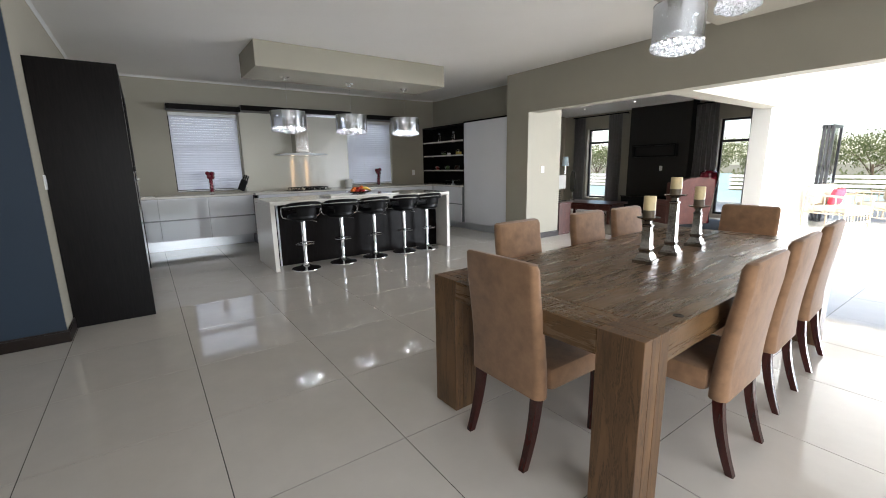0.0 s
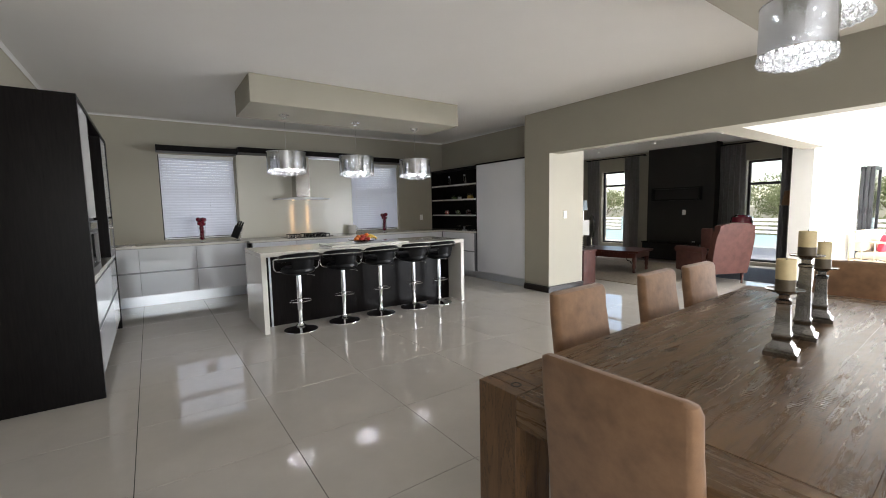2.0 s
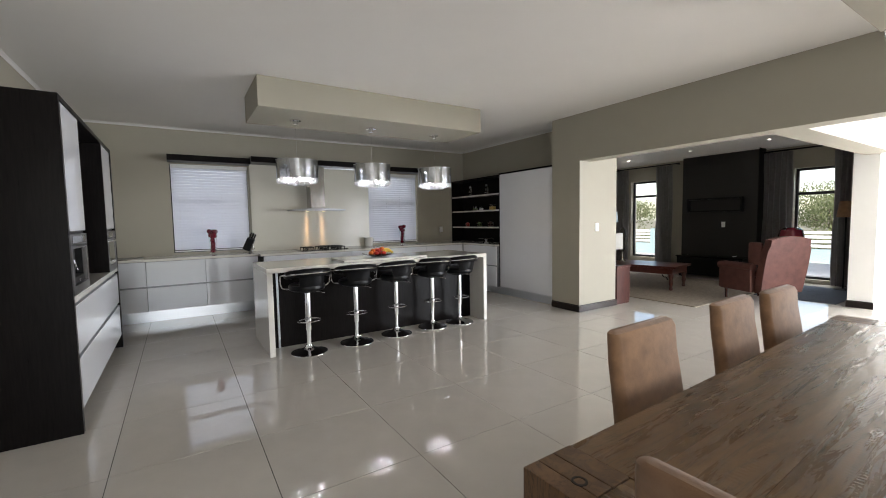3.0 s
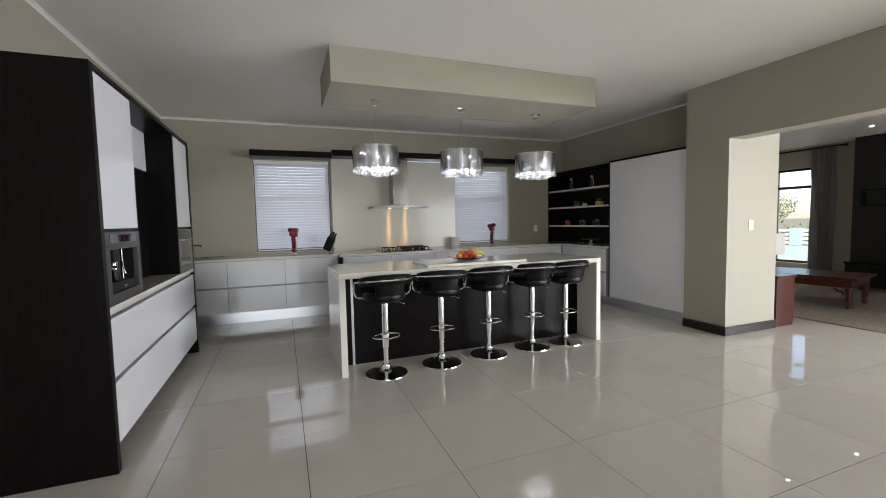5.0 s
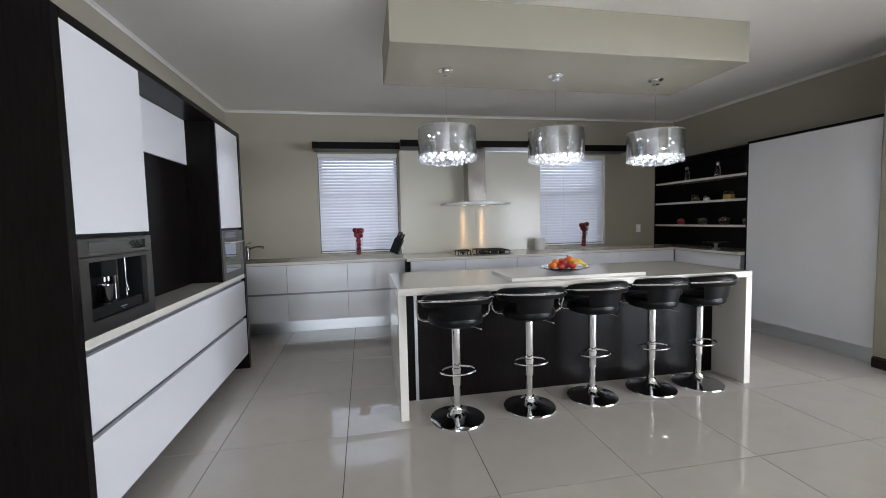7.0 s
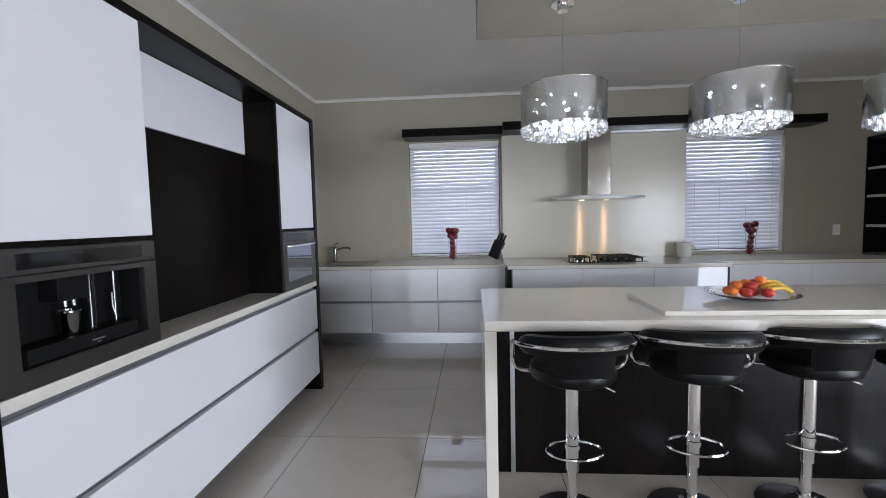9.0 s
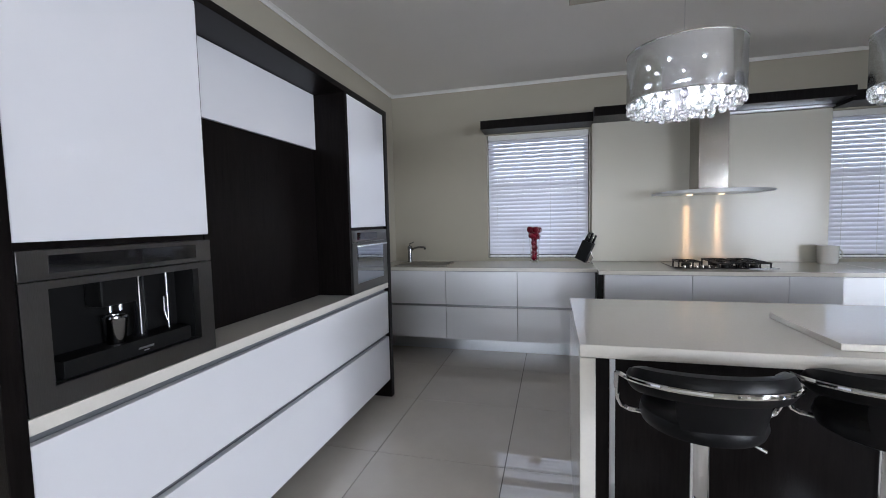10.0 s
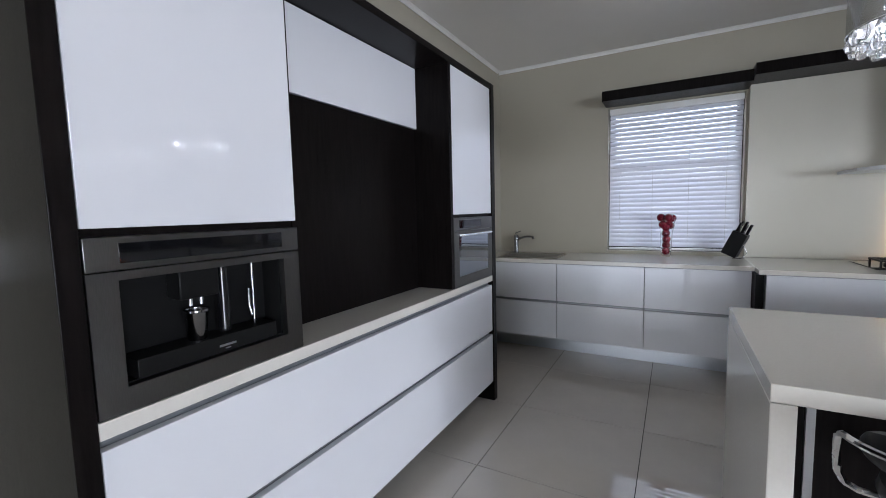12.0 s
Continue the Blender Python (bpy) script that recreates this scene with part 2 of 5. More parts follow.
M["oak"] = wood_mat("weathered_timber", (0.066, 0.035, 0.0140), (0.165, 0.092, 0.040), 0.25, (1.1, 12, 12), sawn=0.45)
M["oak_leg"] = wood_mat("weathered_timber_upright", (0.040, 0.020, 0.0085), (0.185, 0.098, 0.042), 0.40, (9, 9, 0.9))
M["oak_end"] = wood_mat("weathered_timber_across", (0.066, 0.035, 0.0140), (0.165, 0.092, 0.040), 0.24, (12, 1.1, 12), sawn=0.15)


def film_mat():
    """Thin mirrored film that lets part of the light through."""
    m = bpy.data.materials.new("mirrored_film")
    m.use_nodes = True
    N, L = m.node_tree.nodes, m.node_tree.links
    N.clear()
    gl, tr, mx, o = N.new("ShaderNodeBsdfGlossy"), N.new("ShaderNodeBsdfTransparent"), N.new("ShaderNodeMixShader"), N.new("ShaderNodeOutputMaterial")
    gl.inputs["Color"].default_value, gl.inputs["Roughness"].default_value = (0.78, 0.80, 0.83, 1), 0.14
    tr.inputs["Color"].default_value = (0.85, 0.88, 0.90, 1)
    mx.inputs[0].default_value = 0.24
    L.new(gl.outputs[0], mx.inputs[1])
    L.new(tr.outputs[0], mx.inputs[2])
    L.new(mx.outputs[0], o.inputs[0])
    return m


def slat_mat():
    """White slats through which some daylight passes."""
    m = bpy.data.materials.new("white_slat")
    m.use_nodes = True
    N, L = m.node_tree.nodes, m.node_tree.links
    N.clear()
    d, t, mx, o = N.new("ShaderNodeBsdfDiffuse"), N.new("ShaderNodeBsdfTranslucent"), N.new("ShaderNodeMixShader"), N.new("ShaderNodeOutputMaterial")
    d.inputs["Color"].default_value = (0.80, 0.81, 0.86, 1)
    t.inputs["Color"].default_value = (0.70, 0.74, 0.88, 1)
    mx.inputs[0].default_value = 0.11
    L.new(d.outputs[0], mx.inputs[1])
    L.new(t.outputs[0], mx.inputs[2])
    L.new(mx.outputs[0], o.inputs[0])
    return m


def crystal_mat():
    """Cut crystal: clear glass with a milky scatter from its many facets."""
    m = bpy.data.materials.new("cut_crystal")
    m.use_nodes = True
    N, L = m.node_tree.nodes, m.node_tree.links
    N.clear()
    g, d, t, m1, m2, o = (N.new("ShaderNodeBsdfGlass"), N.new("ShaderNodeBsdfDiffuse"), N.new("ShaderNodeBsdfTranslucent"),
                          N.new("ShaderNodeMixShader"), N.new("ShaderNodeMixShader"), N.new("ShaderNodeOutputMaterial"))
    g.inputs["IOR"].default_value = 1.5
    d.inputs["Color"].default_value = t.inputs["Color"].default_value = (0.92, 0.95, 0.97, 1)
    m1.inputs[0].default_value, m2.inputs[0].default_value = 0.5, 0.13
    L.new(d.outputs[0], m1.inputs[1])
    L.new(t.outputs[0], m1.inputs[2])
    L.new(g.outputs[0], m2.inputs[1])
    L.new(m1.outputs[0], m2.inputs[2])
    L.new(m2.outputs[0], o.inputs[0])
    return m


def leaf_mat():
    """Small thin leaves: half the light that falls on them passes through."""
    m = bpy.data.materials.new("thin_garden_leaves")
    m.use_nodes = True
    N, L = m.node_tree.nodes, m.node_tree.links
    N.clear()
    d, t, mx, o, g, r = (N.new("ShaderNodeBsdfDiffuse"), N.new("ShaderNodeBsdfTranslucent"), N.new("ShaderNodeMixShader"), N.new("ShaderNodeOutputMaterial"),
                         N.new("ShaderNodeNewGeometry"), N.new("ShaderNodeValToRGB"))
    r.color_ramp.elements[0].color, r.color_ramp.elements[1].color = (0.12, 0.15, 0.06, 1), (0.24, 0.26, 0.14, 1)
    L.new(g.outputs["Random Per Island"], r.inputs[0])
    for b in (d, t):
        L.new(r.outputs[0], b.inputs["Color"])
    mx.inputs[0].default_value = 0.5
    L.new(d.outputs[0], mx.inputs[1])
    L.new(t.outputs[0], mx.inputs[2])
    L.new(mx.outputs[0], o.inputs[0])
    return m


M["film"], M["slat"], M["cut"], M["leaf"] = film_mat(), slat_mat(), crystal_mat(), leaf_mat()


# ---- mesh helpers ----
def box(bm, a, b, bevel=0.0, seg=2, turn=None):
    """A box from corner a to corner b, with bevelled edges."""
    flat = bm.faces.layers.int.get("flat") or bm.faces.layers.int.new("flat")
    r = bmesh.ops.create_cube(bm, size=1)
    vs = r["verts"]
    c = [(p + q) / 2 for p, q in zip(a, b)]
    s = [abs(q - p) for p, q in zip(a, b)]
    bmesh.ops.transform(bm, matrix=Matrix.LocRotScale(c, None, s), verts=vs)
    if bevel:
        es = list({e for v in vs for e in v.link_edges})
        r = bmesh.ops.bevel(bm, geom=es, offset=min(bevel, min(s) * 0.45), segments=seg, profile=0.5, affect="EDGES")
        vs = list({v for f in r["faces"] for v in f.verts} | {v for v in vs if v.is_valid})
        if bevel < 0.012:
            for f in {f for v in vs for f in v.link_faces}:
                f.normal_update()
                f[flat] = int(max(abs(c) for c in f.normal) > 0.9995)
    if turn:
        bmesh.ops.transform(bm, matrix=turn, verts=vs)
    return bm


def boxes(*specs, bevel=0.0):
    bm = bmesh.new()
    for a, b in specs:
        box(bm, a, b, bevel)
    return bm


def lathe(profile, seg=24, bm=None, at=(0, 0, 0), sx=1.0, sy=1.0):
    """A turned form from (radius, height) pairs."""
    bm = bm or bmesh.new()
    rings = []
    for r, z in profile:
        if r < 1e-5:
            rings.append([bm.verts.new((at[0], at[1], at[2] + z))])
        else:
            rings.append([bm.verts.new((at[0] + sx * r * math.cos(2 * math.pi * k / seg), at[1] + sy * r * math.sin(2 * math.pi * k / seg), at[2] + z)) for k in range(seg)])
    for p, q in zip(rings, rings[1:]):
        for k in range(seg):
            j = (k + 1) % seg
            if len(p) == 1 and len(q) == 1:
                continue
            if len(p) == 1:
                bm.faces.new((p[0], q[j], q[k]))
            elif len(q) == 1:
                bm.faces.new((p[k], p[j], q[0]))
            else:
                bm.faces.new((p[k], p[j], q[j], q[k]))
    bmesh.ops.recalc_face_normals(bm, faces=bm.faces)
    return bm


def tube(points, r, seg=10, bm=None, closed=False):
    """A round bar along points."""
    bm = bm or bmesh.new()
    P = [Vector(p) for p in points]
    n = len(P)
    rings = []
    up = Vector((0, 0, 1))
    for i in range(n):
        a = P[(i - 1) % n] if (closed or i) else P[0]
        b = P[(i + 1) % n] if (closed or i < n - 1) else P[-1]
        d = (b - a).normalized()
        side = d.cross(up)
        if side.length < 0.05:
            side = d.cross(Vector((1, 0, 0)))
        side.normalize()
        w = side.cross(d)
        rings.append([bm.verts.new(P[i] + r * (math.cos(2 * math.pi * k / seg) * side + math.sin(2 * math.pi * k / seg) * w)) for k in range(seg)])
    pairs = list(zip(rings, rings[1:])) + ([(rings[-1], rings[0])] if closed else [])
    for p, q in pairs:
        for k in range(seg):
            j = (k + 1) % seg
            bm.faces.new((p[k], p[j], q[j], q[k]))
    if not closed:
        bm.faces.new(rings[0][::-1])
        bm.faces.new(rings[-1])
    bmesh.ops.recalc_face_normals(bm, faces=bm.faces)
    return bm


def ball(r, at=(0, 0, 0), bm=None, u=14, v=9, squash=1.0):
    return lathe([(r * math.sin(math.pi * k / v), -r * squash * math.cos(math.pi * k / v)) for k in range(v + 1)], u, bm, at)


def mesh_of(name, bm, material, smooth=True, angle=38):
    me = bpy.data.meshes.new(name)
    bm.to_mesh(me)
    bm.free()
    me.materials.append(material)
    if smooth:
        me.polygons.foreach_set("use_smooth", [True] * len(me.polygons))
        me.set_sharp_from_angle(angle=radians(angle))
        flat = me.attributes.get("flat")
        if flat:
            me.polygons.foreach_set("use_smooth", [not flat.data[k].value for k in range(len(me.polygons))])
    return me


def thing(name, at=(0, 0, 0), turn=0.0, label="", category="", group="", kind=""):
    o = new(name)
    o.empty_display_size = 0.1
    o.matrix_basis = pose(*at, 0, 0, turn)
    return tagged(o, label, category, group, kind)


def base_of(p):
    m = Matrix()
    while p:
        m = p.matrix_basis @ m
        p = p.parent
    return m


def part(name, bm, material, parent, label="", local=False, smooth=True):
    """One mesh under a thing; the bmesh is in world metres, or in the thing's own if local."""
    if not local:
        bmesh.ops.transform(bm, matrix=base_of(parent).inverted(), verts=bm.verts)
    o = new(name, mesh_of(name, bm, material, smooth))
    o.parent = parent
    if label:
        tagged(o, label)
    return o


def solo(name, bm, material, label, category, group="", kind="", smooth=True):
    """A thing that is one mesh, built in world metres, with its origin at its base."""
    co = [v.co for v in bm.verts]
    lo = [min(c[i] for c in co) for i in range(3)]
    hi = [max(c[i] for c in co) for i in range(3)]
    at = Vector(((lo[0] + hi[0]) / 2, (lo[1] + hi[1]) / 2, lo[2]))
    bmesh.ops.translate(bm, vec=-at, verts=bm.verts)
    o = new(name, mesh_of(name, bm, material, smooth))
    o.location = at
    return tagged(o, label, category, group, kind)


def structure(name, bm, material, label="", category=""):
    return solo(name, bm, material, label, category or "wall", kind="structure")


# ---- structure ----
XL, YB, XR, ZC = 0.87, 10.77, 7.31, 2.80        # kitchen: west wall, north wall, east wall, ceiling
PX, PX2, PY, PY2 = 6.83, 7.66, 7.255, 7.765     # pier between kitchen and lounge
ZB = 2.15                                       # underside of the beams
BX = 7.07                                       # far face of the main beam
LX, LY, LZ = 12.32, 10.9, 2.70                  # lounge: east wall, north wall, ceiling
T = 0.25

structure("floor_slab", boxes(((-2.3, -0.1, -0.2), (13.3, 11.1, -0.0025))), M["grout"], "grey grout bed under the floor tiles", "floor")
structure("ceiling", boxes(((-2.3, -0.1, ZC), (BX, 11.1, ZC + 0.15)), ((BX, PY, ZC), (PX2, 11.1, ZC + 0.15))), M["ceil"], "smooth pale painted kitchen and dining ceiling", "ceiling")
structure("ceiling_lounge", boxes(((PX2, 5.10, LZ), (LX + T, 11.2, ZC + 0.15)), ((BX, 5.10, LZ), (PX2, PY, ZC + 0.15))), M["ceil"], "smooth pale painted lounge ceiling", "ceiling")
structure("ceiling_sunroom", boxes(((BX, 0.4, 2.62), (13.3, 5.08, ZC + 0.15))), M["wall_white"], "bright white painted sunroom ceiling", "ceiling")

W1, W2 = (1.965, 3.035), (5.11, 6.16)
WZ0, WZ1 = 0.93, 2.27
structure("wall_north", boxes(
    ((XL - T, YB, 0), (W1[0], YB + T, ZC)), ((W1[1], YB, 0), (W2[0], YB + T, ZC)), ((W2[1], YB, 0), (XR + T, YB + T, ZC)),
    ((W1[0], YB, 0), (W1[1], YB + T, WZ0)), ((W1[0], YB, WZ1), (W1[1], YB + T, ZC)),
    ((W2[0], YB, 0), (W2[1], YB + T, WZ0)), ((W2[0], YB, WZ1), (W2[1], YB + T, ZC))), M["wall"], "taupe painted kitchen wall with two windows")
structure("wall_west", boxes(((XL - T, 6.49, 0), (XL, YB, ZC))), M["wall"], "taupe painted wall beside the tall cabinet")
structure("wall_blue", boxes(((-2.3, 6.47, 0), (XL - 0.004, 6.49, ZC))), M["blue"], "dark slate blue painted feature wall")
structure("wall_east", boxes(((XR, PY2, 0), (PX2, YB, ZC))), M["wall"], "taupe painted wall behind the open shelves")
structure("pier", boxes(((PX, PY, 0), (PX2, PY2, ZC))), M["wall"], "taupe painted pier between kitchen and lounge")
structure("beam", boxes(((PX, -0.1, ZB), (BX, PY, ZC))), M["wall"], "taupe painted beam over the wide opening", "beam")
structure("beam_lounge", boxes(((BX, 4.82, ZB), (10.15, 5.10, ZC + 0.1))), M["wall"], "pale painted beam between lounge and sunroom", "beam")
structure("wall_sunroom", boxes(((10.15, 4.95, 0), (13.0, 5.22, ZC + 0.1))), M["wall_white"], "white plastered wall between lounge and sunroom")
structure("wall_south", boxes(((-2.3, -0.1, 0), (0.4, 0.1, ZC)), ((4.9, -0.1, 0), (PX2, 0.1, ZC)), ((0.4, -0.1, 2.2), (4.9, 0.1, ZC))), M["wall"], "taupe painted wall with a wide glazed opening")
# never in view: a slab added to keep direct sun out of the dining room
structure("veranda_roof", boxes(((-2.3, -5.0, 2.35), (PX2, -0.102, 2.50))), M["wall_white"], "unseen white slab added to shade the south opening", "roof")
structure("wall_dining_west", boxes(((-2.5, -0.1, 0), (-2.3, 6.72, ZC))), M["wall"], "taupe painted dining room wall")
structure("wall_sunroom_west", boxes(((PX + 0.2, 0.1, 0), (PX2, 1.6, ZB))), M["wall"], "taupe painted wall at the end of the opening")
structure("wall_sunroom_south", boxes(((PX2, 0.4, 0), (7.9, 0.6, 2.62)), ((7.9, 0.4, 2.2), (12.9, 0.6, 2.62)), ((12.9, 0.4, 0), (13.3, 0.6, 2.62))), M["wall_white"], "white wall with a wide opening")
structure("wall_sunroom_east", boxes(((13.06, 0.6, 2.10), (13.3, 4.95, 2.62))), M["wall_white"], "white lintel over the folding doors")
LW, RW = (9.28, 10.08), (5.92, 6.58)
structure("wall_lounge_east", boxes(
    ((LX, 5.22, 0), (LX + T, RW[0], ZC)), ((LX, RW[1], 0), (LX + T, LW[0], ZC)), ((LX, LW[1], 0), (LX + T, 11.1, ZC)),
    ((LX, RW[0], 2.24), (LX + T, RW[1], ZC)), ((LX, RW[0], 0), (LX + T, RW[1], 0.08)),
    ((LX, LW[0], 2.26), (LX + T, LW[1], ZC)), ((LX, LW[0], 0), (LX + T, LW[1], 0.30))), M["wall"], "taupe painted lounge wall with two tall windows")
structure("wall_lounge_north", boxes(((PX2, LY, 0), (LX, LY + 0.2, ZC))), M["wall"], "taupe painted lounge wall")
structure("wall_feature", boxes(((12.0, 7.06, 0), (LX, 8.56, LZ))), M["dark_wall"], "charcoal painted chimney breast in the lounge")

# dropped panels in the ceiling
structure("ceiling_panel", boxes(((2.75, 7.755, 2.50), (5.48, 8.61, ZC)), bevel=0.004), M["wall"], "taupe dropped ceiling panel above the island", "ceiling")
structure("ceiling_panel", boxes(((3.0, 2.85, 2.52), (5.95, 4.13, ZC)), bevel=0.004), M["wall"], "taupe dropped ceiling panel above the table", "ceiling")


def cornice(a, b, inward):
    """A small cove along the ceiling from a to b."""
    d = (Vector(b) - Vector(a))
    n = Vector(inward)
    bm = bmesh.new()
    prof = [(0, 0), (0, -0.026), (0.005, -0.026), (0.009, -0.017), (0.017, -0.009), (0.026, -0.005), (0.026, 0)]
    ends = []
    for p in (Vector(a), Vector(b)):
        ends.append([bm.verts.new(p + n * u + Vector((0, 0, w))) for u, w in prof])
    for k in range(len(prof)):
        j = (k + 1) % len(prof)
        bm.faces.new((ends[0][k], ends[0][j], ends[1][j], ends[1][k]))
    bm.faces.new(ends[0]), bm.faces.new(ends[1][::-1])
    bmesh.ops.recalc_face_normals(bm, faces=bm.faces)
    structure("cornice", bm, M["cornice"], "slim white ceiling cornice", "trim")


zc = ZC - 0.001
cornice((XL, YB - 0.001, zc), (XR, YB - 0.001, zc), (0, -1, 0))
cornice((XL + 0.001, 6.49, zc), (XL + 0.001, YB - 0.05, zc), (1, 0, 0))
cornice((XR - 0.001, PY2, zc), (XR - 0.001, YB - 0.05, zc), (-1, 0, 0))
cornice((LX - 0.001, 5.25, LZ - 0.001), (LX - 0.001, 7.05, LZ - 0.001), (-1, 0, 0))
cornice((LX - 0.001, 8.57, LZ - 0.001), (LX - 0.001, LY, LZ - 0.001), (-1, 0, 0))
cornice((12.0 - 0.001, 7.06, LZ - 0.001), (12.0 - 0.001, 8.56, LZ - 0.001), (-1, 0, 0))


def skirting(x0, y0, x1, y1, label="dark wooden skirting board"):
    bm = boxes(((x0, y0, 0.0), (x1, y1, 0.085)), bevel=0.003)
    box(bm, (min(x0, x1) + 0.004, min(y0, y1) + 0.004, 0.085), (max(x0, x1) - 0.004, max(y0, y1) - 0.004, 0.10), 0.004)
    structure("baseboard", bm, M["skirt"], label, "skirting board")


skirting(-2.3, 6.452, XL + 0.016, 6.469)
skirting(XL + 0.001, 6.471, XL + 0.016, 6.81)
skirting(PX - 0.017, PY - 0.017, PX - 0.001, PY2)
skirting(PX, PY - 0.017, PX2 + 0.017, PY - 0.001)
skirting(PX2 + 0.001, PY, PX2 + 0.017, LY)
skirting(10.133, 4.94, 10.149, 5.23)
skirting(LX - 0.017, 5.23, LX - 0.001, 5.90)
skirting(LX - 0.017, 6.60, LX - 0.001, 7.05)
skirting(LX - 0.017, 8.57, LX - 0.001, 9.26)


# ---- kitchen: tall cabinet ----
FX = 1.44
tall = thing("tall_cabinet", (XL + 0.3, 8.0, 0), label="tall dark wenge kitchen cabinet with white gloss doors and drawers", category="cabinet")
part("side_panel", boxes(((XL + 0.002, 6.800, 0), (FX + 0.006, 6.846, 2.185)), bevel=0.002), M["wenge"], tall, "wenge veneer end panel")
part("side_panel", boxes(((XL + 0.002, 9.11, 0), (FX + 0.006, 9.165, 2.185)), bevel=0.002), M["wenge"], tall)
part("top_panel", boxes(((XL + 0.002, 6.847, 2.15), (FX + 0.006, 9.109, 2.184)), bevel=0.002), M["wenge"], tall)
part("back_panel", boxes(((1.195, 7.43, 0.90), (1.215, 8.535, 2.149))), M["wenge"], tall, "dark wenge back of the open niche")
part("divider", boxes(((XL + 0.004, 7.43, 0.902), (1.194, 7.45, 2.149)), ((1.216, 7.425, 0.902), (FX - 0.02, 7.445, 2.149))), M["wenge"], tall)
part("divider", boxes(((1.216, 8.515, 0.902), (FX + 0.002, 8.545, 2.149))), M["wenge"], tall)
part("ledge", boxes(((XL + 0.004, 6.847, 0.858), (FX + 0.004, 9.109, 0.899)), bevel=0.003), M["quartz"], tall, "cream quartz ledge")
part("carcass", boxes(((XL + 0.004, 6.847, 0.14), (FX - 0.03, 9.109, 0.857))), M["channel"], tall, "grey recessed handle channels")
part("plinth", boxes(((XL + 0.004, 6.847, 0.0), (FX - 0.30, 9.109, 0.139))), M["wenge"], tall)
for z0, z1 in ((0.142, 0.482), (0.510, 0.832)):
    part("drawer", boxes(((FX - 0.028, 6.850, z0), (FX, 9.106, z1)), bevel=0.003), M["gloss"], tall, "wide white gloss drawer front")
part("door", boxes(((FX - 0.02, 6.850, 1.325), (FX, 7.424, 2.147)), bevel=0.003), M["gloss"], tall, "white gloss door")
part("door", boxes(((FX - 0.02, 8.549, 1.325), (FX, 9.106, 2.147)), bevel=0.003), M["gloss"], tall, "white gloss door")
part("flap_door", boxes(((1.217, 7.452, 1.813), (1.236, 8.512, 2.147)), bevel=0.003), M["gloss"], tall, "white gloss lift-up flap")
part("carcass", boxes(((XL + 0.006, 6.850, 1.306), (FX - 0.022, 7.422, 2.146))), M["wenge"], tall)
part("carcass", boxes(((XL + 0.006, 8.549, 1.306), (FX - 0.022, 9.106, 2.146))), M["wenge"], tall)


